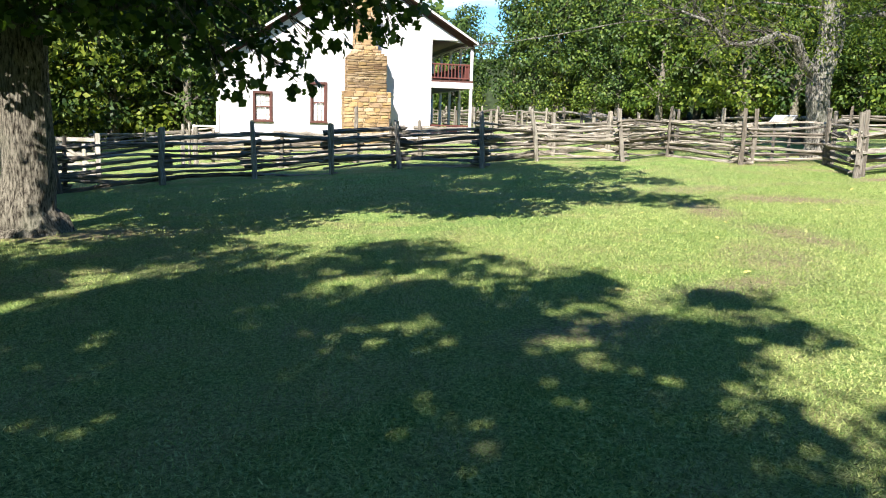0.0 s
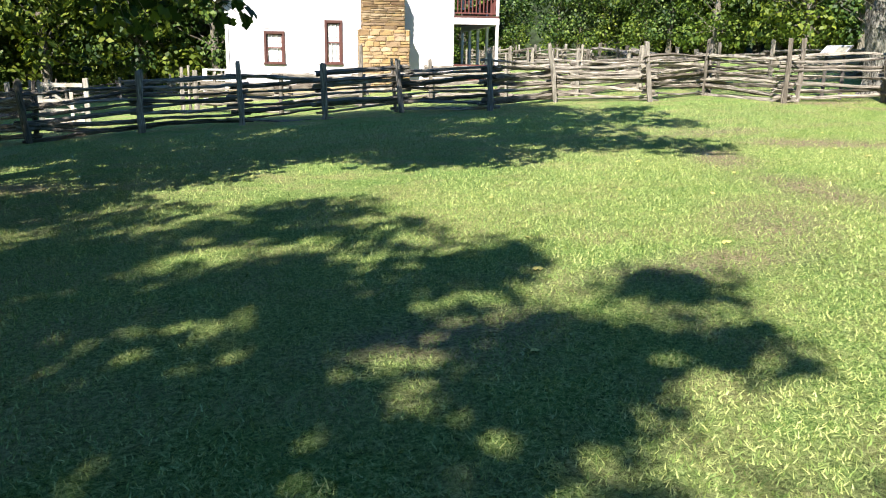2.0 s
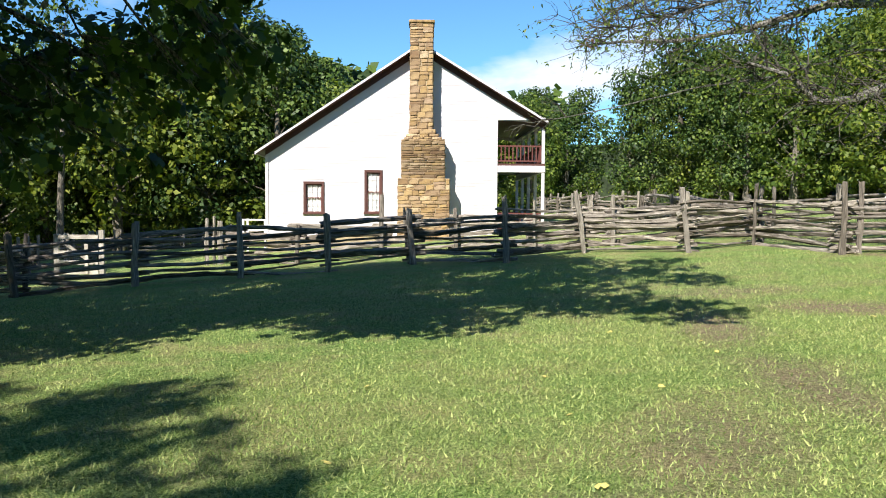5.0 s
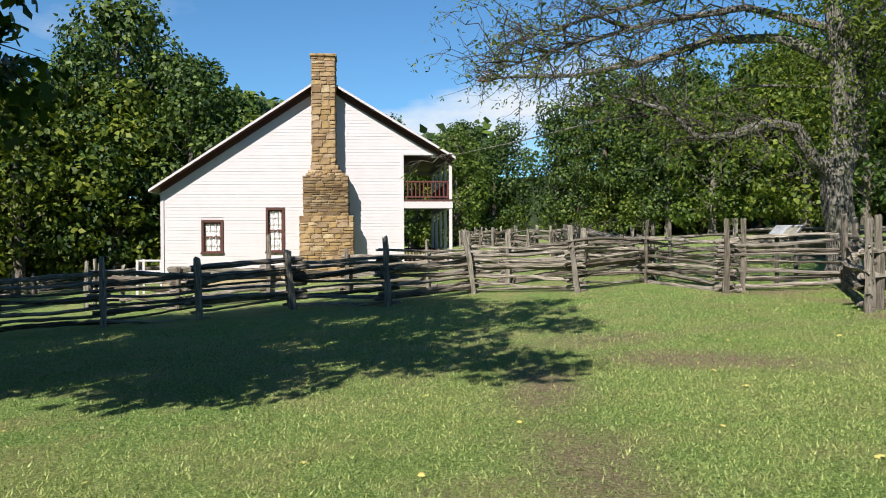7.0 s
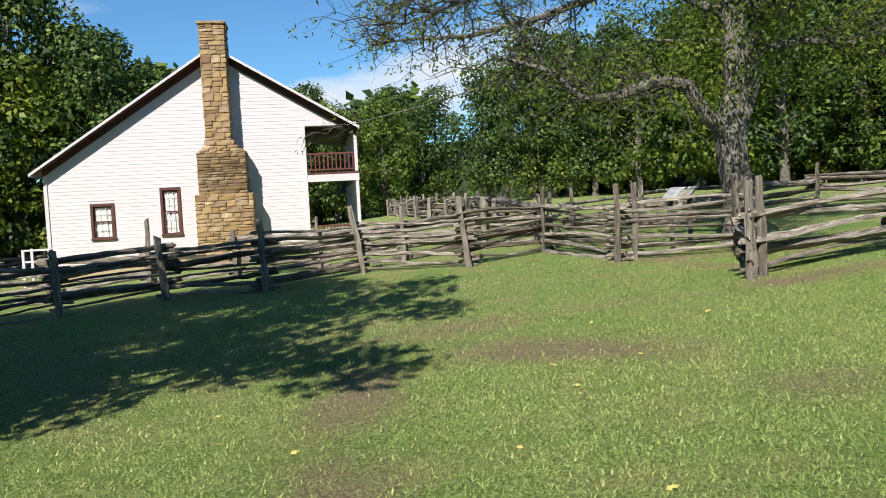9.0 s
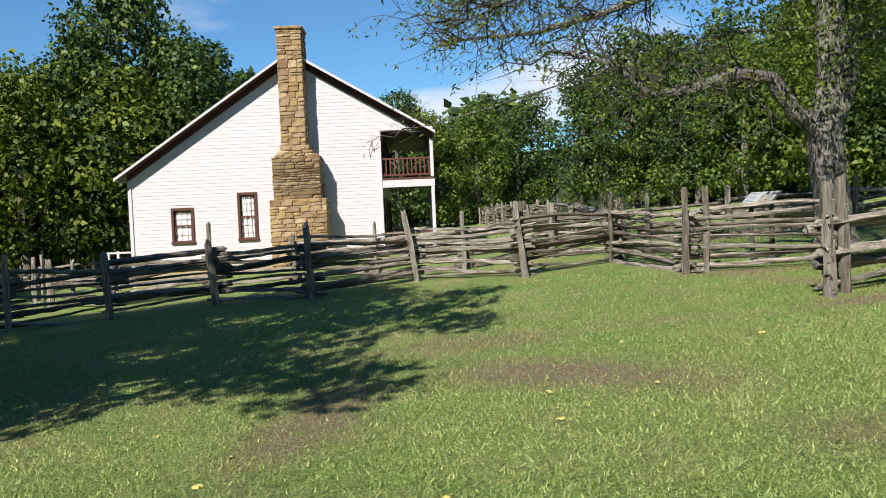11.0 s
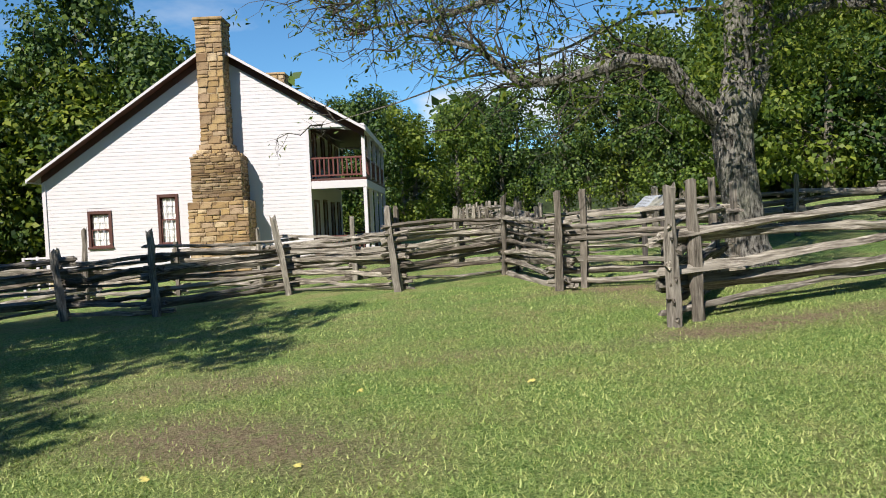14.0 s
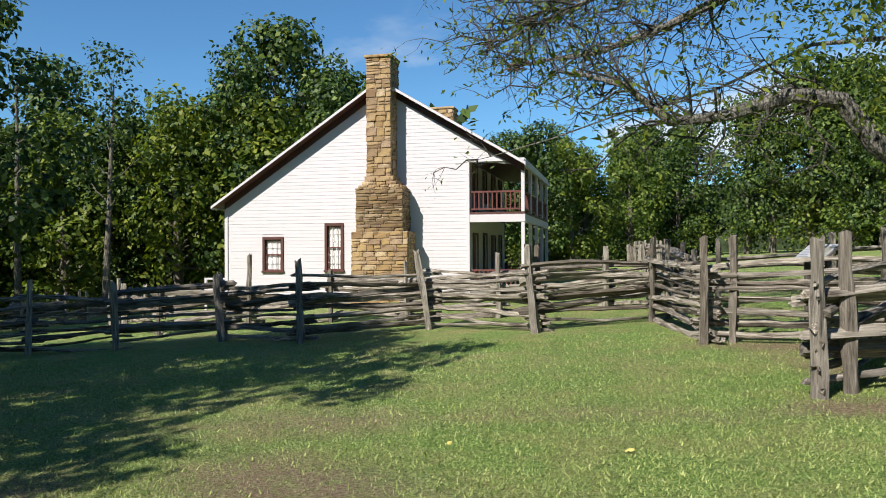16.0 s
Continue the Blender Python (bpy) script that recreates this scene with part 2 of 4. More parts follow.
def tube(bm, points, radii, sides=7, rng=None, rough=0.0):
    rings = []
    for i, (p, r) in enumerate(zip(points, radii)):
        p = Vector(p)
        d = (Vector(points[min(i + 1, len(points) - 1)]) - Vector(points[max(i - 1, 0)])).normalized()
        u = d.orthogonal().normalized() if abs(d.z) > 0.9 else d.cross(Vector((0, 0, 1))).normalized()
        v = d.cross(u).normalized()
        ring = []
        for k in range(sides):
            a = 2 * math.pi * k / sides
            rr = r * (1 + (rng.uniform(-rough, rough) if rng else 0))
            ring.append(bm.verts.new(p + u * math.cos(a) * rr + v * math.sin(a) * rr))
        rings.append(ring)
    for a, b in zip(rings, rings[1:]):
        for k in range(sides):
            bm.faces.new((a[k], a[(k + 1) % sides], b[(k + 1) % sides], b[k]))
    bm.faces.new(rings[0][::-1])
    bm.faces.new(rings[-1])
    return rings


def ground_z(x, y):
    """The lawn falls gently to the west and dips a little in the middle."""
    u, v = 26 * math.tanh(x / 26), 22 * math.tanh((y + 20) / 22)
    return -0.80 + 0.0545 * u - 0.0034 * v + 0.00055 * v * v + 0.0022 * u * v + 0.02 * noise.noise(Vector((x * 0.22, y * 0.22, 0.3)))


# ---- ground ----
def build_ground():
    def lines(a, b, step, far):
        out = [a + step * i for i in range(int((b - a) / step) + 1)]
        g, s = 0.0, step
        while g < far:
            s *= 1.45
            g += s
            out = [a - g] + out + [out[-1] + s]
        return out
    xs, ys = lines(-12, 24, 0.3, 900), lines(-44, -8, 0.3, 900)
    nx, ny = len(xs), len(ys)
    verts = [(x, y, ground_z(x, y)) for y in ys for x in xs]
    faces = [(j * nx + i, j * nx + i + 1, (j + 1) * nx + i + 1, (j + 1) * nx + i) for j in range(ny - 1) for i in range(nx - 1)]
    me = bpy.data.meshes.new("ground")
    me.from_pydata(verts, [], faces)
    wear = me.attributes.new("wear", "FLOAT", "POINT")
    values = [worn(x, y) for y in ys for x in xs]
    wear.data.foreach_set("value", values)
    me.polygons.foreach_set("use_smooth", [True] * len(faces))
    me.materials.append(LAWN)
    return tagged(new("ground", me), "mown green lawn with bare worn earth patches", "lawn", kind="structure")


# centres, half lengths, turn and strength of the bare patches
WORN = ((7.6, -23.6, 0.5, 1.9, -12, 0.75), (7.1, -26.6, 0.55, 1.6, -5, 0.7), (10.2, -22.8, 1.7, 0.75, -35, 0.8),
        (9.3, -20.6, 1.6, 0.7, 0, 0.6), (5.6, -28.2, 0.6, 1.6, -25, 0.6), (4.0, -29.6, 1.1, 0.4, 10, 0.75),
        (1.6, -30.8, 0.9, 0.4, 20, 0.65), (11.6, -25.5, 0.8, 0.6, 20, 0.5), (12.2, -20.2, 1.2, 0.5, 0, 0.35), (15.6, -20.0, 2.2, 0.45, 12, 0.9), (15.3, -16.0, 1.4, 0.45, -15, 0.9), (15.4, -18.0, 0.4, 1.5, 25, 0.7), (-3.4, -22.8, 1.4, 0.8, 0, 0.7))


def worn(x, y):
    best = 0.0
    for cx, cy, a, b, turn, k in WORN:
        c, s = math.cos(radians(turn)), math.sin(radians(turn))
        u, v = ((x - cx) * c + (y - cy) * s) / a, (-(x - cx) * s + (y - cy) * c) / b
        d = math.hypot(u, v) + 0.35 * noise.noise(Vector((x * 0.9, y * 0.9, 4)))
        best = max(best, k * min(1, max(0, 1.35 - d)))
    return min(1.0, 1.2 * best)


build_ground()


# ---- house ----
ROOF_L, ROOF_R = 0.667, 0.596          # rise per metre of the two slopes
RIDGE_X, RIDGE_Z = 4.89, 7.90
WALL_L, WALL_R, PORCH_R = -1.56, 8.10, 10.16
BACK = 9.0


def roof_z(x):
    return RIDGE_Z - (RIDGE_X - x) * ROOF_L if x < RIDGE_X else RIDGE_Z - (x - RIDGE_X) * ROOF_R


def sloped_bar(bm, x0, x1, top, thick, y0, y1):
    """A bar that follows the roof slope between x0 and x1, its top below the roof line."""
    prism(bm, [(x0, roof_z(x0) - top - thick), (x1, roof_z(x1) - top - thick), (x1, roof_z(x1) - top), (x0, roof_z(x0) - top)], y0, y1)
    return bm


def window_unit(parent, x0, x1, z0, z1, y, rows, facing=-1):
    """A sash window in the gable: casing, sill, two sashes with glazing bars, curtain behind."""
    w = part("window", boxed(x0 + 0.09, x1 - 0.09, y + 0.055, y + 0.075, z0 + 0.09, z1 - 0.09), GLASS, parent, "sash window with brown casing and lace curtain")
    w.visible_shadow = False
    f = bmesh.new()
    for a in ((x0, x0 + 0.10, z0, z1), (x1 - 0.10, x1, z0, z1), (x0 + 0.10, x1 - 0.10, z1 - 0.11, z1)):
        box(f, a[0], a[1], y - 0.035, y + 0.14, a[2], a[3], 0.006)
    part("frame", f, BROWN, w)
    part("sill", boxed(x0 - 0.03, x1 + 0.03, y - 0.06, y + 0.14, z0 - 0.01, z0 + 0.07, bevel=0.008), BROWN, w)
    mid = (z0 + z1) / 2
    for a, b, dy in ((z0 + 0.07, mid + 0.02, 0.0), (mid - 0.02, z1 - 0.11, 0.03)):
        s = bmesh.new()
        xa, xb = x0 + 0.10, x1 - 0.10
        for r in ((xa, xa + 0.04, a, b), (xb - 0.04, xb, a, b), (xa + 0.04, xb - 0.04, a, a + 0.045), (xa + 0.04, xb - 0.04, b - 0.04, b)):
            box(s, r[0], r[1], y + 0.02 + dy, y + 0.05 + dy, r[2], r[3])
        sash = part("sash", s, OXBLOOD, w)
        s = bmesh.new()
        for i in (1, 2):
            x = xa + (xb - xa) * i / 3
            box(s, x - 0.011, x + 0.011, y + 0.022 + dy, y + 0.046 + dy, a + 0.045, b - 0.04)
        for i in range(1, rows):
            z = a + (b - a) * i / rows
            box(s, xa + 0.04, xb - 0.04, y + 0.024 + dy, y + 0.044 + dy, z - 0.011, z + 0.011)
        part("glazing_bar", s, WHITE, w)
    c = bmesh.new()
    n = 22
    for lo, hi in ((z0 + 0.1, z1 - 0.1),):
        prev = None
        for i in range(n + 1):
            x = x0 + 0.1 + (x1 - x0 - 0.2) * i / n
            d = y + 0.115 + 0.012 * math.sin(i * 1.9)
            cur = (c.verts.new((x, d, lo)), c.verts.new((x, d, hi)))
            if prev:
                c.faces.new((prev[0], cur[0], cur[1], prev[1]))
            prev = cur
    part("curtain", c, CURTAIN, w, "white lace curtain")
    return w


WINDOWS = ((0.0, 0.87, 0.78, 2.15), (2.55, 3.31, 0.80, 2.65))


def spans_at(za, zb):
    """The x stretches of the gable left free of windows between two heights."""
    lo = WALL_L
    for z in (za, zb):
        lo = max(lo, RIDGE_X - (RIDGE_Z - 0.30 - z) / ROOF_L)
    hi = WALL_R if zb < 4.86 else PORCH_R
    hi = min(hi, RIDGE_X + (RIDGE_Z - 0.28 - zb) / ROOF_R)
    cuts = [(a, b) for a, b, c, d in WINDOWS if za < d and zb > c]
    out = []
    for a, b in cuts:
        out.append((lo, a))
        lo = b
    out.append((lo, hi))
    return [s for s in out if s[1] - s[0] > 0.05]


def build_house():
    h = thing("house", (0, 0, 0), "two-storey white clapboard farmhouse with stone chimney", "house")
    # walls behind the boards
    g = bmesh.new()
    def wall(x0, x1, z0, z1):
        box(g, x0, x1, 0.03, 0.20, z0, z1)
    wall(WALL_L, 0.0, -0.1, 2.15)
    wall(0.87, 2.55, -0.1, 2.15)
    wall(3.31, WALL_R, -0.1, 2.15)
    wall(0.0, 0.87, -0.1, 0.78)
    wall(2.55, 3.31, -0.1, 0.80)
    wall(WALL_L, 2.55, 2.15, 2.65)
    wall(3.31, WALL_R, 2.15, 2.65)
    prism(g, [(WALL_L, 2.65), (WALL_R, 2.65), (WALL_R, 4.86), (PORCH_R, 4.86), (PORCH_R, roof_z(PORCH_R) - 0.12), (RIDGE_X, RIDGE_Z - 0.12), (WALL_L, roof_z(WALL_L) - 0.12)], 0.03, 0.20)
    part("gable_wall", g, WHITE, h)
    b = bmesh.new()
    prism(b, [(WALL_L, -0.1), (WALL_R, -0.1), (WALL_R, 4.86), (PORCH_R, 4.86), (PORCH_R, roof_z(PORCH_R) - 0.12), (RIDGE_X, RIDGE_Z - 0.12), (WALL_L, roof_z(WALL_L) - 0.12)], BACK - 0.2, BACK)
    part("rear_gable_wall", b, WHITE, h)
    part("back_wall", boxed(WALL_L, WALL_L + 0.2, 0.20, BACK - 0.2, -0.1, roof_z(WALL_L) - 0.12), WHITE, h)
    # front wall behind the porch with doors and windows cut through it
    f = bmesh.new()
    holes = {0: [(0.9, 1.8, 0.15, 2.15), (3.1, 3.9, 0.8, 2.2), (5.2, 6.1, 0.15, 2.15), (7.2, 8.0, 0.8, 2.2)],
             1: [(0.9, 1.8, 2.98, 4.75), (3.1, 3.9, 3.5, 4.7), (5.2, 6.1, 2.98, 4.75), (7.2, 8.0, 3.5, 4.7)]}
    for k, (za, zb) in enumerate(((-0.1, 2.6), (2.6, 5.9))):
        y = 0.20
        for a, c, d, e in holes[k]:
            box(f, WALL_R - 0.15, WALL_R, y, a, za, zb)
            box(f, WALL_R - 0.15, WALL_R, a, c, za, d)
            box(f, WALL_R - 0.15, WALL_R, a, c, e, zb)
            y = c
        box(f, WALL_R - 0.15, WALL_R, y, BACK - 0.2, za, zb)
    part("front_wall", f, WHITE, h)
    for k in (0, 1):
        for i, (a, c, d, e) in enumerate(holes[k]):
            fr = bmesh.new()
            for ya, yb, zc, zd in ((a - 0.08, a, d, e), (c, c + 0.08, d, e), (a - 0.08, c + 0.08, e, e + 0.1)):
                box(fr, WALL_R, WALL_R + 0.04, ya, yb, zc, zd)
            leaf = bmesh.new()
            box(leaf, WALL_R - 0.10, WALL_R - 0.06, a, c, d, e)
            if i % 2 == 0:
                for zc, zd in ((d + 0.1, d + 0.9), (d + 1.0, e - 0.1)):
                    for ya, yb in ((a + 0.1, (a + c) / 2 - 0.05), ((a + c) / 2 + 0.05, c - 0.1)):
                        box(leaf, WALL_R - 0.06, WALL_R - 0.045, ya, yb, zc, zd)
            d_ob = part("door" if i % 2 == 0 else "window", leaf, OXBLOOD if i % 2 == 0 else UNLIT_ROOM, h)
            part("frame", fr, BROWN, d_ob)
    # clapboards, each a wedge that laps the one below
    lap = 0.132
    n = 0
    z = -0.12
    rng = random.Random(3)
    while z < RIDGE_Z - 0.3:
        for x0, x1 in spans_at(z, z + lap):
            bm = bmesh.new()
            t = 0.019 + rng.uniform(-0.0015, 0.002)
            dz = rng.uniform(-0.0015, 0.0015)
            vs = [bm.verts.new(p) for p in ((x0, 0.03 - t, z + dz), (x1, 0.03 - t, z - dz), (x1, 0.02, z + lap + 0.01), (x0, 0.02, z + lap + 0.01), (x0, 0.03, z + dz), (x1, 0.03, z - dz))]
            bm.faces.new(vs[:4])
            bm.faces.new((vs[0], vs[4], vs[5], vs[1]))
            part("clapboard", bm, WHITE, h)
        z += lap
    part("corner_board", boxed(WALL_L - 0.025, WALL_L + 0.10, -0.03, 0.06, -0.1, roof_z(WALL_L) - 0.3), WHITE, h)
    part("corner_board", boxed(WALL_R - 0.07, WALL_R + 0.05, -0.03, 0.06, -0.1, 4.86), WHITE, h)
    part("corner_board", boxed(WALL_L - 0.025, WALL_L, 0.06, 0.16, -0.1, roof_z(WALL_L) - 0.2), WHITE, h)
    for w in WINDOWS:
        window_unit(h, *w, 0.0, 2 if w[0] < 1 else 3)
    # dark slab across the house stands in for its unlit interior
    part("room_dark_slab", boxed(WALL_L + 0.22, WALL_R - 0.2, 0.9, 1.0, -0.05, 4.2), UNLIT_ROOM, h)
    # roof
    for x0, x1, nm in ((-1.90, RIDGE_X, "west"), (RIDGE_X, 10.22, "east")):
        part("roof_slope", sloped_bar(bmesh.new(), x0, x1, 0.0, 0.09, -0.46, BACK + 0.4), SHINGLE, h)
        part("rake_board", sloped_bar(bmesh.new(), x0, x1, 0.012, 0.10, -0.485, -0.462), WHITE, h)
        part("soffit", sloped_bar(bmesh.new(), x0 + 0.03, x1 - 0.03 * (x1 > 8), 0.095, 0.02, -0.455, -0.004), BROWN, h)
        part("frieze_board", sloped_bar(bmesh.new(), max(x0, WALL_L - 0.02), min(x1, PORCH_R), 0.12, 0.24, -0.034, 0.02), BROWN, h)
    part("eave_board", boxed(-1.93, -1.902, -0.48, BACK + 0.4, roof_z(-1.9) - 0.14, roof_z(-1.9) - 0.01), WHITE, h)
    part("eave_board", boxed(10.222, 10.25, -0.48, BACK + 0.4, roof_z(10.22) - 0.14, roof_z(10.22) - 0.01), WHITE, h)
    # two-storey porch
    porch = part("porch_deck", boxed(WALL_R + 0.002, PORCH_R, 0.0, BACK, 2.88, 2.97), BROWN, h, "brown upper porch deck")
    part("porch_deck", boxed(WALL_R + 0.002, PORCH_R, 0.0, BACK, 0.02, 0.12), SHINGLE, h, "grey lower porch deck")
    part("porch_ceiling", boxed(WALL_R + 0.002, PORCH_R - 0.12, 0.16, BACK - 0.1, 4.86, 4.90), BROWN, h)
    part("porch_beam", boxed(WALL_R + 0.06, PORCH_R + 0.02, -0.02, 0.14, 2.60, 2.88, bevel=0.01), WHITE, h)
    part("porch_beam", boxed(PORCH_R - 0.12, PORCH_R + 0.02, 0.142, BACK, 2.60, 2.88, bevel=0.01), WHITE, h)
    part("porch_beam", boxed(PORCH_R - 0.12, PORCH_R + 0.02, 0.142, BACK, 4.66, 4.88), WHITE, h)
    part("header", boxed(WALL_R + 0.06, PORCH_R, -0.03, 0.06, 4.80, 4.90), WHITE, h)
    for i in range(5):
        y = 0.0 + i * (BACK - 0.14) / 4
        for z0, z1 in ((0.12, 2.60), (2.97, 4.66 if i else 4.80)):
            part("porch_post", boxed(PORCH_R - 0.13, PORCH_R, y, y + 0.13, z0, z1, bevel=0.012), WHITE, h)
        part("pier", boxed(PORCH_R - 0.4, PORCH_R - 0.02, y, y + 0.4, -0.75, 0.02, bevel=0.02), MORTAR, h, "stone pier under the porch")
    for z0 in (0.12, 2.97):
        for end in (0, 1):
            r = part("railing", boxed(WALL_R + 0.06, PORCH_R - 0.13, 0.05 + end * (BACK - 0.2), 0.11 + end * (BACK - 0.2), z0 + 0.70, z0 + 0.77, bevel=0.008), OXBLOOD, h, "oxblood porch railing")
            part("lower_rail", boxed(WALL_R + 0.06, PORCH_R - 0.13, 0.055 + end * (BACK - 0.2), 0.10 + end * (BACK - 0.2), z0 + 0.08, z0 + 0.14), OXBLOOD, r)
            for k in range(11):
                x = WALL_R + 0.19 + k * 0.165
                part("baluster", boxed(x, x + 0.05, 0.062 + end * (BACK - 0.2), 0.098 + end * (BACK - 0.2), z0 + 0.14, z0 + 0.70), OXBLOOD, r)
        for i in range(4):
            if z0 < 1 and i in (0, 2):
                continue
            ya, yb = 0.13 + i * (BACK - 0.14) / 4, (i + 1) * (BACK - 0.14) / 4
            r = part("railing", boxed(PORCH_R - 0.10, PORCH_R - 0.03, ya, yb, z0 + 0.70, z0 + 0.77), OXBLOOD, h, "oxblood porch railing")
            part("lower_rail", boxed(PORCH_R - 0.09, PORCH_R - 0.04, ya, yb, z0 + 0.08, z0 + 0.14), OXBLOOD, r)
            for k in range(13):
                y = ya + 0.06 + k * (yb - ya - 0.12) / 12.5
                part("baluster", boxed(PORCH_R - 0.085, PORCH_R - 0.045, y, y + 0.05, z0 + 0.14, z0 + 0.70), OXBLOOD, r)
    # stone footing under the gable
    part("footing", boxed(WALL_L + 0.03, WALL_R - 0.02, 0.02, 0.3, -1.1, -0.101, bevel=0.02), MORTAR, h, "stone footing")
    part("footing", boxed(WALL_L + 0.03, WALL_L + 0.3, 0.302, BACK, -1.1, -0.101, bevel=0.02), MORTAR, h, "stone footing")
    return h


# the house stands a little askew to the fence line
ASKEW = pose(4.9, 0, 0, 0, 0, -2.5) @ pose(-4.9, 0, 0)
HOUSE = build_house()
HOUSE.matrix_basis = ASKEW


# ---- chimneys of separate stones ----
def stone_mesh(rng, w, d, hgt):
    bm = boxed(-w / 2, w / 2, -d / 2, d / 2, 0, hgt)
    for v in bm.verts:
        v.co += Vector((rng.uniform(-0.022, 0.022), rng.uniform(-0.02, 0.012), rng.uniform(-0.016, 0.016)))
    bmesh.ops.bevel(bm, geom=bm.edges[:], offset=min(0.018, hgt * 0.14), segments=1, affect="EDGES")
    return bm


def stone_face(parent, rng, a, b, z0, z1, along, fixed, course, length, depth=0.12, mat=None):
    """Courses of stones on one face. along 'x': the face looks to -y at y=fixed; 'y': it looks to +-x."""
    z = z0
    while z < z1 - 0.02:
        hgt = min(rng.uniform(*course), z1 - z)
        if z1 - z - hgt < course[0] * 0.6:
            hgt = z1 - z
        p = a
        while p < b - 0.01:
            w = min(rng.uniform(*length), b - p)
            if b - p - w < length[0] * 0.5:
                w = b - p
            cut = rng.uniform(0.35, 0.65) if hgt > 0.15 and rng.random() < 0.4 else 1.0
            for za, zb in ((0, cut), (cut, 1.0)) if cut < 1 else ((0, 1.0),):
                s = part("stone", stone_mesh(rng, w - 0.012, depth, hgt * (zb - za) - 0.012), mat or STONE, parent)
                if along == "x":
                    s.location = (p + w / 2, fixed + depth / 2 - rng.uniform(0.0, 0.035), z + za * hgt)
                else:
                    side = 1 if fixed > 0 else -1
                    s.matrix_basis = pose(abs(fixed) - side * depth / 2 + side * rng.uniform(0, 0.025), p + w / 2, z + za * hgt, 0, 0, 90 * side)
            p += w
        z += hgt


def build_chimney():
    c = thing("chimney", (5, -0.5, -0.7), "tall sandstone chimney with stepped shoulders against the gable", "chimney")
    rng = random.Random(11)
    core = bmesh.new()
    inv = Matrix.Translation((-5, 0.5, 0.7))
    off = Vector((-5, 0.5, 0.7))
    blocks = ((3.98, 6.10, -1.06, -0.9, 2.28, (0.13, 0.24), (0.22, 0.62)), (4.12, 5.90, -0.95, 2.28, 3.80, (0.08, 0.17), (0.25, 0.75)), (4.46, 5.40, -0.72, 4.30, 8.62, (0.16, 0.34), (0.25, 0.60)))
    body = part("core", core, MORTAR, c)
    bm = bmesh.new()
    for x0, x1, y0, z0, z1, _, _ in blocks:
        yb = 0.0 if z0 < 4 else 0.30
        box(bm, x0 + 0.012, x1 - 0.012, y0 + 0.022, yb, z0, z1)
    box(bm, 4.3, 5.7, -0.80, 0, 3.80, 3.95)
    box(bm, 4.46, 5.5, -0.76, 0, 3.95, 4.30)
    bm.transform(inv)
    bm.to_mesh(body.data)
    bm.free()
    body.data.materials.clear()
    body.data.materials.append(MORTAR)
    for x0, x1, y0, z0, z1, course, length in blocks:
        stone_face(c, rng, x0, x1, z0, z1, "x", y0, course, length, mat=BROWN_STONE if z0 == 2.28 else STONE)
        stone_face(c, rng, y0 + 0.12, 0.0 if z0 < 4 else 0.30, z0, z1, "y", x1, course, (0.25, 0.5), mat=BROWN_STONE if z0 == 2.28 else STONE)
        stone_face(c, rng, y0 + 0.12, 0.0 if z0 < 4 else 0.30, z0, z1, "y", -x0, course, (0.3, 0.5))
    # stepped shoulders
    for i, (x0, x1, y0, z0, z1) in enumerate(((4.10, 5.88, -0.95, 3.80, 3.88), (4.22, 5.78, -0.92, 3.88, 3.98), (4.30, 5.64, -0.86, 3.98, 4.10), (4.40, 5.52, -0.80, 4.10, 4.30))):
        stone_face(c, rng, x0, x1, z0, z1, "x", y0, (0.2, 0.3), (0.3, 0.6), 0.2)
        stone_face(c, rng, y0 + 0.2, 0.0, z0, z1, "y", x1, (0.2, 0.3), (0.3, 0.6), 0.2)
    for ch in c.children:
        if ch is not body:
            ch.location += off
    cap = part("cap", boxed(4.40 - 5, 5.46 - 5, -0.79 + 0.5, 0.36 + 0.5, 8.62 + 0.7, 8.74 + 0.7, bevel=0.03), STONE, c, "flat capstone")
    return c


CHIMNEY = build_chimney()
CHIMNEY.matrix_basis = ASKEW @ CHIMNEY.matrix_basis


def build_far_chimney():
    c = thing("far_chimney", (5.1, BACK + 0.4, 4), "sandstone chimney at the far gable", "chimney")
    rng = random.Random(5)
    bm = boxed(-0.52, 0.52, -0.42, 0.42, -4.6, 4.45)
    part("core", bm, MORTAR, c)
    z = 2.3
    while z < 4.4:
        hgt = rng.uniform(0.2, 0.3)
        for face in (0, 1):
            p = -0.55 if face == 0 else -0.45
            end = -p
            while p < end - 0.05:
                w = min(rng.uniform(0.25, 0.5), end - p)
                s = part("stone", stone_mesh(rng, w - 0.012, 0.1, hgt - 0.012), STONE, c)
                s.matrix_basis = pose(p + w / 2, -0.43, z) if face == 0 else pose(0.53, p + w / 2, z, 0, 0, 90)
                p += w
        z += hgt
    part("cap", boxed(-0.62, 0.62, -0.52, 0.52, z, z + 0.12, bevel=0.03), STONE, c)
    return c


FAR_CHIMNEY = build_far_chimney()
FAR_CHIMNEY.matrix_basis = ASKEW @ FAR_CHIMNEY.matrix_basis


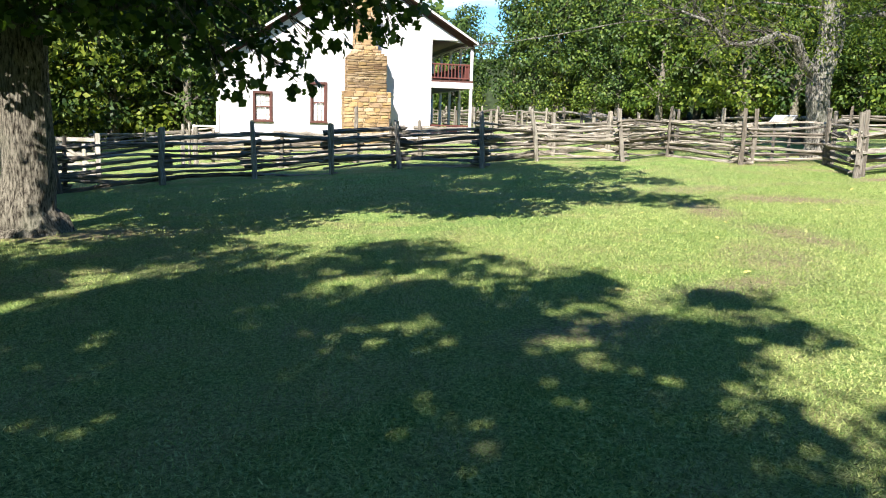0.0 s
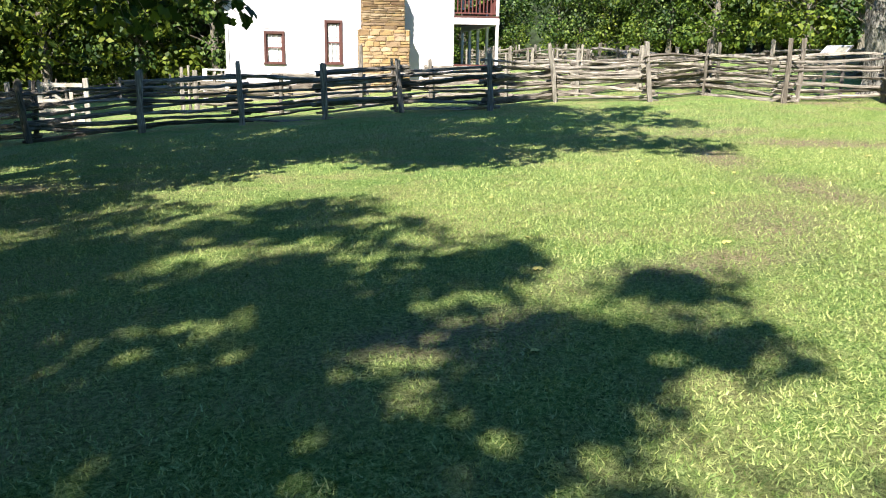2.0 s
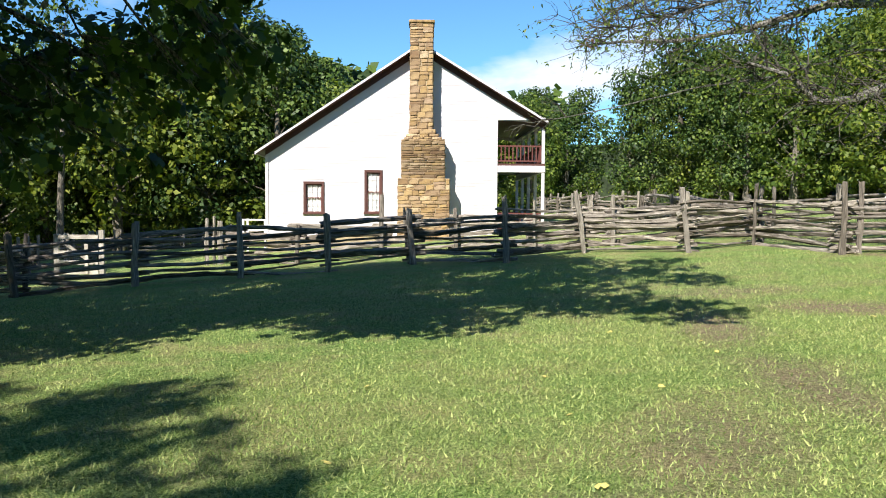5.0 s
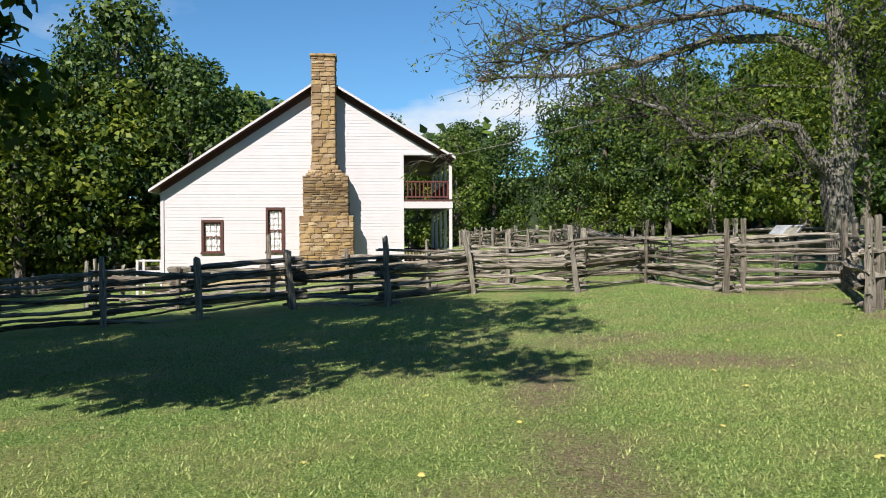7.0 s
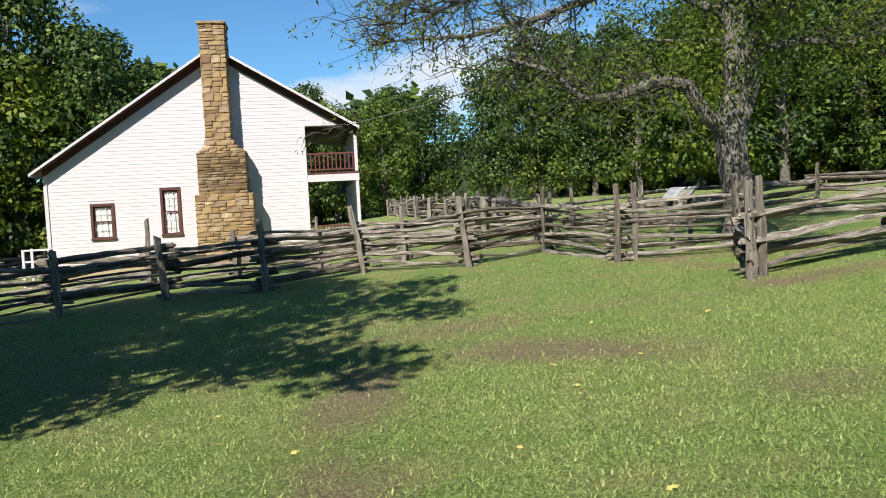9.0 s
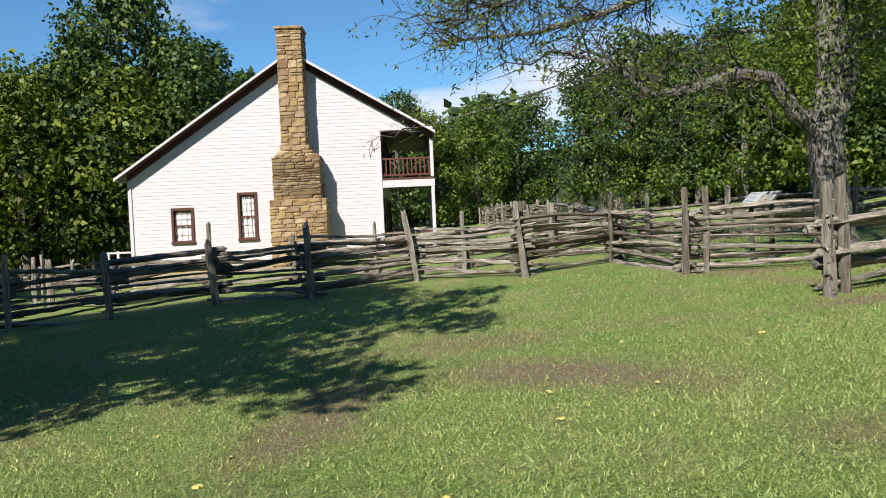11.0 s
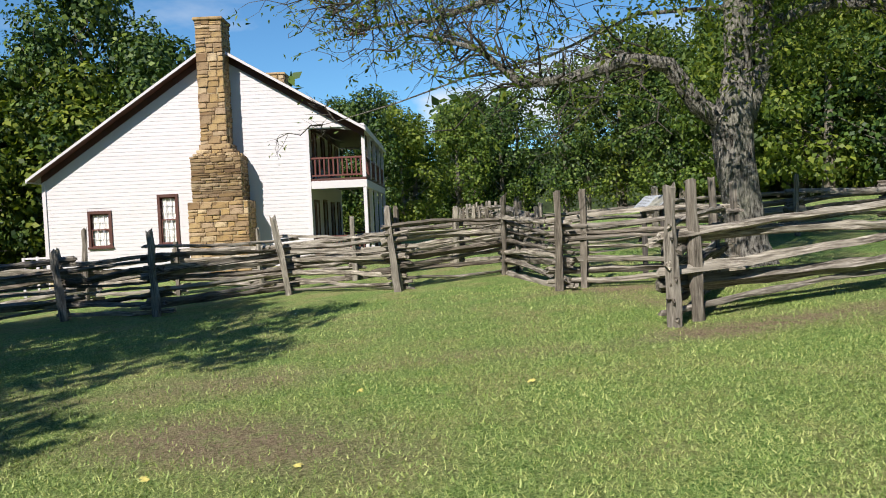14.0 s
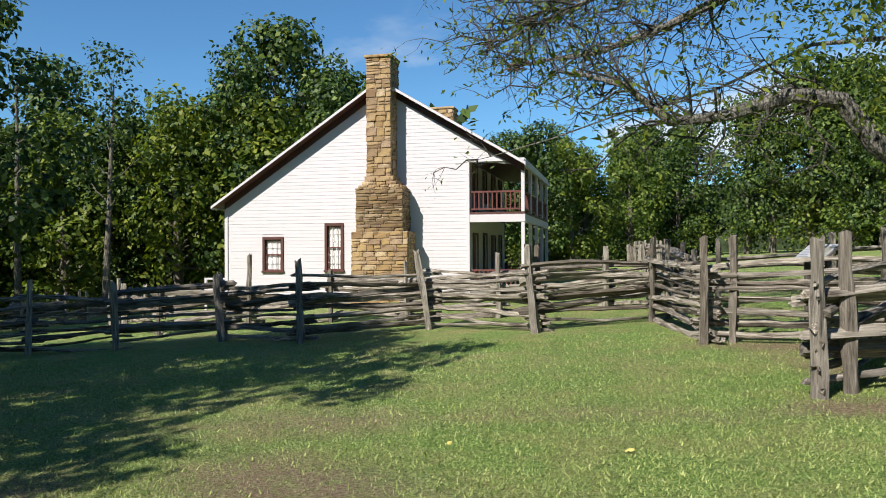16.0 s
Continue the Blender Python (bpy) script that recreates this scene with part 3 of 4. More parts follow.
# ---- fences ----
def log_mesh(rng, length, r0, r1, wobble=0.05, sides=8, rings=12, rough=0.34):
    """A split rail along x, from 0 to length."""
    bm = bmesh.new()
    ph, ph2 = rng.uniform(0, 6), rng.uniform(0, 6)
    prof = [rng.uniform(0.6, 1.3) for _ in range(sides)]
    prev = None
    for i in range(rings):
        t = i / (rings - 1)
        cy = wobble * math.sin(t * 3.4 + ph) + rng.uniform(-0.012, 0.012)
        cz = wobble * 0.8 * math.sin(t * 4.4 + ph2) + rng.uniform(-0.012, 0.012)
        r = (r0 + (r1 - r0) * t) * (1 + rng.uniform(-0.12, 0.14))
        ring = []
        for k in range(sides):
            a = 2 * math.pi * k / sides
            rr = r * prof[k] * (1 + rng.uniform(-rough, rough) * 0.6)
            ring.append(bm.verts.new((t * length + (rng.uniform(-0.06, 0.06) if i in (0, rings - 1) else 0), cy + math.cos(a) * rr, cz + math.sin(a) * rr * 0.85)))
        if prev:
            for k in range(sides):
                bm.faces.new((prev[k], prev[(k + 1) % sides], ring[(k + 1) % sides], ring[k]))
        else:
            bm.faces.new(ring[::-1])
        prev = ring
    bm.faces.new(prev)
    bmesh.ops.recalc_face_normals(bm, faces=bm.faces[:])
    return bm


def rail_between(parent, rng, a, b, r=0.06, name="rail", mat=None, wobble=0.05, rings=12):
    a, b = Vector(a), Vector(b)
    d = b - a
    ob = part(name, log_mesh(rng, d.length, r * rng.uniform(0.9, 1.2), r * rng.uniform(0.75, 1.05), wobble, rings=rings), mat or RAIL_WOOD, parent)
    ob.matrix_basis = Matrix.Translation(a) @ d.to_track_quat("X", "Z").to_matrix().to_4x4() @ pose(0, 0, 0, rng.uniform(0, 360))
    return ob


def post_at(parent, rng, x, y, tall, r=0.075, lean=(0, 0), name="post"):
    z = ground_z(x, y)
    return rail_between(parent, rng, (x, y, z - 0.15), (x + lean[0], y + lean[1], z + tall), r, name, POST_WOOD, 0.012, 6)


def fence(label, stations, posts, rails=6, step=0.185, group="", seed=1, over=0.28, thick=0.066, mid=12, heavy=99):
    rng = random.Random(seed)
    x0, y0 = stations[0]
    f = thing("split_rail_fence", (0, 0, 0), label, "fence", group)
    for i, ((xa, ya), (xb, yb)) in enumerate(zip(stations, stations[1:])):
        d = Vector((xb - xa, yb - ya, 0)).normalized() * over
        many, gap, girth = (5, 0.25, 0.074) if i >= heavy else (rails, step, thick)
        for k in range(many):
            h = 0.08 + k * gap + (gap / 2 if i % 2 else 0.0)
            ja, jb = rng.uniform(-0.055, 0.055), rng.uniform(-0.055, 0.055)
            if k == many - 1:
                ja += rng.uniform(-0.02, 0.06)
            sa, sb = rng.uniform(0.6, 1.3), rng.uniform(0.6, 1.3)
            lat = Vector((-d.y, d.x, 0)) * rng.uniform(-0.2, 0.2)
            rail_between(f, rng, Vector((xa, ya, ground_z(xa, ya) + h + ja)) - d * sa + lat, Vector((xb, yb, ground_z(xb, yb) + h + jb)) + d * sb + lat,
                         girth * rng.uniform(0.62, 1.5), wobble=rng.uniform(0.025, 0.075), rings=mid)
    for p in posts:
        post_at(f, rng, *p)
    return f


FRONT = [(-16.5, -14.2), (-13.8, -12.9), (-11.1, -14.0), (-8.3, -12.7), (-5.55, -13.4), (-3.0, -12.45), (-0.42, -12.15), (1.9, -12.2), (4.2, -11.6), (6.53, -12.9), (8.95, -11.5),
         (11.35, -13.05), (13.65, -12.0), (14.3, -15.4), (16.75, -16.1), (14.9, -19.42), (18.9, -18.3), (22.6, -19.6), (26.4, -18.4), (30, -19.6)]
FRONT_POSTS = [(-13.8, -13.1, 1.5), (-11.1, -14.2, 1.55), (-8.3, -12.9, 1.5), (-8.2, -12.5, 1.5), (-5.55, -13.6, 1.55, 0.09, (-0.16, 0)), (-5.45, -13.2, 1.5), (-3.0, -12.69, 1.62, 0.10, (0, 0.1)),
               (-0.41, -12.36, 1.70, 0.085, (-0.03, 0.15)), (1.91, -12.40, 1.52, 0.095, (-0.04, -0.1)), (4.2, -11.80, 1.50, 0.085, (-0.17, -0.05)), (4.1, -11.40, 1.55, 0.06, (-0.18, 0)),
               (6.53, -13.10, 1.72, 0.085, (-0.05, 0)), (8.97, -11.70, 1.70, 0.085, (-0.30, -0.05)), (11.37, -13.25, 1.70, 0.075, (-0.20, 0.15)), (11.50, -12.85, 1.66, 0.06, (-0.16, 0.1)),
               (13.60, -12.20, 1.70, 0.085, (0.05, 0)), (13.95, -11.85, 1.62, 0.06), (14.13, -15.56, 1.68, 0.085, (0.02, 0)), (14.60, -15.45, 1.70, 0.075, (0.0, -0.05)), (14.73, -19.62, 1.72, 0.085, (0.03, 0)),
               (15.12, -19.42, 1.72, 0.085, (-0.04, 0)), (16.55, -16.4, 1.70, 0.08, (-0.04, 0)), (17.0, -16.1, 1.6, 0.08), (18.9, -18.5, 1.7, 0.085), (22.6, -19.8, 1.7, 0.085), (26.4, -18.6, 1.7, 0.085)]
fence("weathered grey split-rail worm fence round the lawn", FRONT, FRONT_POSTS, 8, 0.16, seed=4, thick=0.050, heavy=15)
BACKF = [(-1.9, -5.6), (0.72, -8.3), (3.3, -8.2), (5.65, -8.3), (7.95, -9.4), (10.3, -9.7), (12.8, -9.1), (14.7, -9.6)]
BACK_POSTS = [(0.68, -8.49, 1.25, 0.07), (3.3, -8.41, 2.0, 0.085, (0.02, 0)), (5.63, -8.48, 1.4, 0.08), (7.95, -9.6, 1.5, 0.075), (10.26, -9.95, 1.5, 0.085), (12.76, -9.4, 1.5, 0.09)]
fence("weathered split-rail fence along the house yard", BACKF, BACK_POSTS, 6, 0.18, seed=9)
rng = random.Random(21)
LANE = [(14.6 + (0.45 if i % 2 else 0) + i * 0.05, -9.3 + i * 2.35) for i in range(20)]
LANE_POSTS = [(x + 0.22 * s, y, rng.uniform(1.05, 1.4), 0.085, (rng.uniform(-0.08, 0.08), 0)) for x, y in LANE for s in (-1, 1)]
fence("long weathered split-rail fence leading away to the wood", LANE, LANE_POSTS, 6, 0.18, seed=13, mid=5)
EAST = [(15.2, -9.9), (17.9, -8.8), (21.2, -9.6), (24.6, -8.2), (28, -8.8), (31.4, -7.4), (35, -8)]
fence("weathered split-rail fence beyond the walnut tree", EAST, [(x, y - 0.2, 1.5, 0.08) for x, y in EAST], 6, 0.18, seed=15, mid=6)
NORTH = [(-30 + i * 3.0, 16.5 + (0.5 if i % 2 else 0)) for i in range(11)]
fence("pale split-rail fence at the far edge of the field", NORTH, [(x, y - 0.2, 1.25, 0.08) for x, y in NORTH], 5, 0.2, seed=17, mid=5)
WEST = [(-9.6 - (0.5 if i % 2 else 0) - i * 0.25, -12.0 + i * 2.6) for i in range(11)]
fence("weathered split-rail fence on the field's west side", WEST, [(x + 0.2 * s, y, 1.45, 0.075) for x, y in WEST for s in (-1, 1)], 5, 0.2, seed=19, mid=5)


# ---- gates ----
def board_between(parent, a, b, w=0.12, t=0.03, mat=None, name="board"):
    a, b = Vector(a), Vector(b)
    d = b - a
    ob = part(name, boxed(0, d.length, -t / 2, t / 2, -w / 2, w / 2, bevel=0.006), mat or GATE_WOOD, parent)
    ob.matrix_basis = Matrix.Translation(a) @ d.to_track_quat("X", "Z").to_matrix().to_4x4()
    return ob


def build_gate():
    z = ground_z(-6, -8.4)
    g = thing("board_gate", (-6.0, -8.4, z), "pale weathered board gate with a diagonal brace", "gate")
    for x, tall in ((-0.62, 1.42), (0.72, 1.55)):
        board_between(g, (x, 0, -0.1), (x, 0, tall), 0.15, 0.12, name="post")
    for zz in (0.25, 0.55, 0.85, 1.34):
        board_between(g, (-0.54, -0.08, zz), (0.64, -0.08, zz), 0.13)
    board_between(g, (-0.50, -0.115, 1.28), (0.5, -0.115, 0.5), 0.10, name="brace")
    board_between(g, (0.30, -0.125, 0.2), (0.30, -0.125, 1.2), 0.11, name="stile")


def build_hurdle():
    z = ground_z(-1.9, -5.4)
    g = thing("yard_gate", (-2.2, -5.4, z), "dark weathered gate posts and rails beside the yard", "gate")
    rng = random.Random(8)
    for x, y, tall in ((-0.55, -0.1, 1.55), (-0.30, 0.0, 1.6), (-0.1, -0.05, 1.45), (0.55, 0.1, 1.4)):
        rail_between(g, rng, (x, y, -0.1), (x, y, tall), 0.075, "post", POST_WOOD, 0.01, 5)
    for zz in (0.3, 0.6, 0.9, 1.25):
        rail_between(g, rng, (-0.6, 0, zz), (0.75, 0.1, zz), 0.05, "rail")


def build_stoop():
    z = ground_z(-2, 0.8)
    g = thing("back_stoop", (-2.15, 0.6, z), "small white railed stoop at the house corner", "stoop")
    part("deck", boxed(-0.45, 0.55, 0, 1.2, 0.55, 0.63), SHINGLE, g)
    for x in (-0.42, 0.5):
        for y in (0.0, 1.1):
            part("post", boxed(x - 0.045, x + 0.045, y, y + 0.09, 0, 1.45), WHITE, g)
    for zz in (0.95, 1.38):
        part("rail", boxed(-0.375, 0.455, 0.02, 0.07, zz, zz + 0.07), WHITE, g)


build_gate()
build_hurdle()
build_stoop()


def build_sign():
    x, y = 15.95, -15.0
    s = thing("wayside_sign", (x, y, ground_z(x, y)), "tilted interpretive panel on dark metal legs", "sign")
    for dx in (-0.28, 0.28):
        part("leg", boxed(dx - 0.04, dx + 0.04, 0.0, 0.08, -0.1, 1.27, bevel=0.01), SIGN_METAL, s)
    p = part("panel", boxed(-0.42, 0.42, -0.22, 0.22, -0.02, 0.02, bevel=0.008), SIGN_METAL, s)
    p.matrix_basis = pose(0, 0.02, 1.34, 38, 0, 0)
    fbm = boxed(-0.39, 0.39, -0.19, 0.19, 0.0, 0.006)
    face = part("face", fbm, SIGN_FACE, p, "pale printed panel face")
    face.matrix_basis = pose(0, 0, 0.021)
    for k in range(7):
        bar = part("text_line", boxed(-0.36, -0.05 - 0.03 * (k % 3), -0.004, 0.004, 0, 0.002), SIGN_METAL, p)
        bar.matrix_basis = pose(0, 0.15 - k * 0.045, 0.028)
    pic = part("picture", boxed(0.02, 0.36, -0.16, 0.15, 0, 0.002), plain("sign_print", (0.25, 0.24, 0.2), 0.3, 0.5, 9), p)
    pic.matrix_basis = pose(0, 0, 0.028)
    s.rotation_euler.z = radians(-72)


build_sign()


# ---- trees ----
RHOMB = np.array([(0, 0, 0), (0.42, 0.36, 0.06), (1, 0, -0.08), (0.42, -0.36, 0.06)])
LOBED = np.array([(0, 0, 0), (0.28, 0.40, -0.04), (0.46, 0.16, 0.03), (0.72, 0.36, -0.06), (1.0, 0.0, -0.10), (0.72, -0.36, -0.06), (0.46, -0.16, 0.03), (0.28, -0.40, -0.04)])
LONG = np.array([(0, 0, 0), (0.35, 0.19, 0.03), (1, 0, -0.10), (0.35, -0.19, 0.03)])


def leaves_mesh(name, centres, outward, size, gen, shape, material, droop=0.3):
    n, k = len(centres), len(shape)
    nrm = outward * 0.85 + gen.normal(size=(n, 3)) * 0.42 + np.array((0, 0, 0.35))
    nrm /= np.linalg.norm(nrm, axis=1, keepdims=True)
    ax = gen.normal(size=(n, 3)) + outward * 0.6 - np.array((0, 0, droop))
    ax -= nrm * (ax * nrm).sum(1, keepdims=True)
    ax /= np.linalg.norm(ax, axis=1, keepdims=True) + 1e-9
    bx = np.cross(nrm, ax)
    s = size * gen.uniform(0.6, 1.35, size=(n, 1, 1))
    v = centres[:, None, :] + s * (shape[None, :, 0:1] * ax[:, None, :] + shape[None, :, 1:2] * bx[:, None, :] + shape[None, :, 2:3] * nrm[:, None, :])
    me = bpy.data.meshes.new(name)
    me.vertices.add(n * k)
    me.vertices.foreach_set("co", v.reshape(-1).astype(np.float32))
    me.loops.add(n * k)
    me.loops.foreach_set("vertex_index", np.arange(n * k, dtype=np.int32))
    me.polygons.add(n)
    me.polygons.foreach_set("loop_start", np.arange(0, n * k, k, dtype=np.int32))
    me.update(calc_edges=True)
    me.materials.append(material)
    return me


def clump_points(gen, clumps, per):
    """Leaf places in lumpy shells round each clump (x, y, z, radius)."""
    cs, outs = [], []
    for x, y, z, r in clumps:
        n = int(per * r * r)
        d = gen.normal(size=(n, 3))
        d /= np.linalg.norm(d, axis=1, keepdims=True)
        rad = r * gen.uniform(0.35, 1.0, size=(n, 1)) ** 0.5 * (1 + 0.22 * np.sin(d[:, 0:1] * 5 + x) * np.cos(d[:, 1:2] * 4 + y))
        cs.append(np.array((x, y, z)) + d * rad * np.array((1, 1, 0.72)))
        outs.append(d)
    return np.concatenate(cs), np.concatenate(outs)


def bent(rng, a, b, n, sag=0.1):
    a, b = Vector(a), Vector(b)
    d = b - a
    o = d.orthogonal().normalized()
    o2 = d.cross(o).normalized()
    pts = []
    for i in range(n + 1):
        t = i / n
        w = math.sin(t * math.pi) * d.length * sag
        pts.append(a + d * t + o * w * rng.uniform(-1, 1) + o2 * w * rng.uniform(-1, 1))
    return pts


def make_tree(name, label, seed, tall, trunk_r, crown, per, size, bark, leaf, shape=None, clump_r=(1.0, 1.9), count=30, group="", flare=1.35):
    """crown: (lowest z, radius, top). Limbs run from the trunk to every clump of leaves."""
    rng, gen = random.Random(seed), np.random.default_rng(seed)
    t = thing(name, (0, 0, 0), label, "tree", group)
    z0, rad, top = crown
    clumps = []
    for i in range(count):
        f = (i + 0.5) / count
        z = z0 + (top - z0) * f
        g = math.sin(math.pi * min(1, 0.18 + 0.82 * f)) ** 0.7
        a = i * 2.399 + rng.uniform(-0.4, 0.4)
        q = rad * g * rng.uniform(0.35, 1.0)
        clumps.append((q * math.cos(a), q * math.sin(a), z + rng.uniform(-0.5, 0.5), rng.uniform(*clump_r)))
    bm = bmesh.new()
    lean = (rng.uniform(-0.03, 0.03) * tall, rng.uniform(-0.03, 0.03) * tall)
    tp = [(lean[0] * f + rng.uniform(-0.05, 0.05), lean[1] * f + rng.uniform(-0.05, 0.05), tall * f - 0.2 * (f == 0)) for f in (0, 0.03, 0.1, 0.25, 0.4, 0.55, 0.7, 0.85)]
    tr = [trunk_r * k for k in (flare, 1.12, 1.0, 0.88, 0.75, 0.58, 0.4, 0.2)]
    tube(bm, tp, tr, 10, rng, 0.07)
    part("trunk", bm, bark, t)
    bl = bmesh.new()
    for x, y, z, r in clumps:
        zb = max(tall * 0.2, min(tall * 0.8, z - math.hypot(x, y) * 0.75))
        f = zb / tall
        p0 = (lean[0] * f, lean[1] * f, zb)
        pts = bent(rng, p0, (x, y, z), 4, 0.08)
        w = trunk_r * 0.34 * (1 - 0.6 * f)
        tube(bl, pts, [w, w * 0.75, w * 0.5, w * 0.32, w * 0.12], 5)
    part("branching", bl, bark, t)
    c, o = clump_points(gen, clumps, per)
    ob = new("crown", leaves_mesh("crown", c, o, size, gen, RHOMB if shape is None else shape, leaf))
    ob.parent = t
    return t


PROTO = []
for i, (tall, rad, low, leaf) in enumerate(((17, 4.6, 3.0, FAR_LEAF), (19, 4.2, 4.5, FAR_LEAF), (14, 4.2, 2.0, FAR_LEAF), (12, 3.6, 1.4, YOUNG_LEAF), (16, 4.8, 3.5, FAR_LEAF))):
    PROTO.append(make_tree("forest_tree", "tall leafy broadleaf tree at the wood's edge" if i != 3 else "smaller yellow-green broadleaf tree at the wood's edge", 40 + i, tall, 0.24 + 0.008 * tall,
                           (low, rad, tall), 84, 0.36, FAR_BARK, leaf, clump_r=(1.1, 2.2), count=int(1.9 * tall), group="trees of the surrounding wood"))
BUSH = make_tree("forest_bush", "leafy undergrowth bush at the wood's edge", 61, 3.2, 0.07, (0.5, 1.5, 3.0), 150, 0.20, FAR_BARK, YOUNG_LEAF, clump_r=(0.5, 0.9), count=12, group="undergrowth of the wood")

EDGE = [(-46, -3), (-31, 9), (-20, 16), (-10, 20), (0, 20), (9, 24), (15, 33), (22, 33), (29, 24), (35, 12), (40, 0), (44, -14), (46, -20)]


def edge_point(s):
    """A place on the wood's edge line, s from 0 to 1, and its outward normal."""
    lens = [math.dist(a, b) for a, b in zip(EDGE, EDGE[1:])]
    d = s * sum(lens)
    for (a, b), l in zip(zip(EDGE, EDGE[1:]), lens):
        if d <= l:
            t = d / l
            return a[0] + (b[0] - a[0]) * t, a[1] + (b[1] - a[1]) * t, -(b[1] - a[1]) / l, (b[0] - a[0]) / l
        d -= l
    return (*EDGE[-1], 0, 1)


TALL = (17, 19, 14, 12, 16)


def wood_height(x):
    """Height of the wood along x: a high dome behind the house, lower past its porch, rising again eastwards."""
    marks = ((-40, 14), (-17, 14), (-13, 17.5), (-5, 18), (-1.5, 13), (1, 10.5), (16, 10.5), (24, 11.8), (30, 13.5), (60, 14))
    for (a, p), (b, q) in zip(marks, marks[1:]):
        if x <= b:
            return p + (q - p) * max(0, (x - a) / (b - a))
    return 14


def plant_forest():
    rng = random.Random(77)
    used = set()
    rows = ((0.0, 38, (3, 2, 0, 2)), (4.5, 34, (0, 4, 2, 4)), (10.0, 26, (1, 0, 4)))
    for depth, n, kinds in rows:
        for i in range(n):
            x, y, nx, ny = edge_point((i + rng.uniform(0.15, 0.85)) / n)
            d = depth + rng.uniform(-1.2, 2.0)
            x, y = x + nx * d, y + ny * d
            k = rng.choice(kinds)
            s = min(1.3, max(0.55, wood_height(x) * rng.uniform(0.88, 1.06) / TALL[k] * (0.8 if depth == 0 else 1.0)))
            m = pose(x, y, ground_z(x, y) - 0.05, 0, 0, rng.uniform(0, 360))
            if k not in used:
                used.add(k)
                PROTO[k].matrix_basis = m
                PROTO[k].scale = (s, s, s)
            else:
                c = copy_thing(PROTO[k], m)
                c.scale = (s, s, s * rng.uniform(0.95, 1.1))
    for i in range(46):
        x, y, nx, ny = edge_point((i + rng.uniform(0.1, 0.9)) / 46)
        d = rng.uniform(-1.0, 3.5)
        m = pose(x + nx * d, y + ny * d, ground_z(x, y) - 0.05, 0, 0, rng.uniform(0, 360))
        s = rng.uniform(0.7, 1.3)
        if i == 0:
            BUSH.matrix_basis = m
        else:
            c = copy_thing(BUSH, m)
            c.scale = (s, s, s)


plant_forest()

tall_pale = make_tree("tall_bare_trunk_tree", "tall slim tree with a pale bare trunk and thin high crown", 71, 15.5, 0.20, (7.5, 2.9, 15.5), 60, 0.26, FAR_BARK, FAR_LEAF, clump_r=(0.8, 1.4), count=16)
tall_pale.matrix_basis = pose(-14.8, 12.5, ground_z(-14.8, 12.5))
snag = make_tree("tall_bare_trunk_tree", "half-dead slim tree with few leaves above the wood", 73, 16, 0.2, (9.0, 2.2, 16), 14, 0.24, FAR_BARK, FAR_LEAF, clump_r=(0.7, 1.2), count=14)
snag.matrix_basis = pose(-20.0, 12.0, ground_z(-20.0, 12.0))

# shade-casting trees added west of the lawn, out of sight most of the walk
for i, (x, y) in enumerate(((-19, -4), (-24, 0), (-17, -15), (-25, -12), (-15.5, 2.0), (-20, -24))):
    c = copy_thing(PROTO[(0, 4, 1)[i % 3]], pose(x, y, ground_z(x, y) - 0.05, 0, 0, i * 47))
    c.scale = (1.05, 1.05, 1.0)
# added unseen wood closing the clearing behind the walk, to cut sky light
SKY_SCREEN = make_tree("rear_tree", "broad leafy tree added unseen behind the lawn to block sky light", 91, 14, 0.34, (2.0, 5.0, 13.5), 34, 0.56, FAR_BARK, FAR_LEAF, clump_r=(1.3, 2.3), count=34, group="trees behind the lawn")
for i, (x, y, s) in enumerate(((-13.5, -37, 0.88), (-21, -31, 1.25), (-19, -41, 1.25), (-13, -44.5, 0.95), (-7, -50, 0.9), (0, -52.5, 0.9), (7.5, -52, 0.9), (15, -50, 0.9), (22, -46, 0.95), (28, -40, 1.0),
                                (33, -33, 1.0), (-18, -53, 1.1), (-8, -60, 1.2), (4, -62, 1.2), (16, -60, 1.2), (27, -53, 1.2), (36, -44, 1.2), (41, -32, 1.2))):
    at = pose(x, y, ground_z(x, y) - 0.05, 0, 0, i * 47)
    c = copy_thing(SKY_SCREEN, at) if i else SKY_SCREEN
    c.matrix_basis = at
    c.scale = (s, s, s)


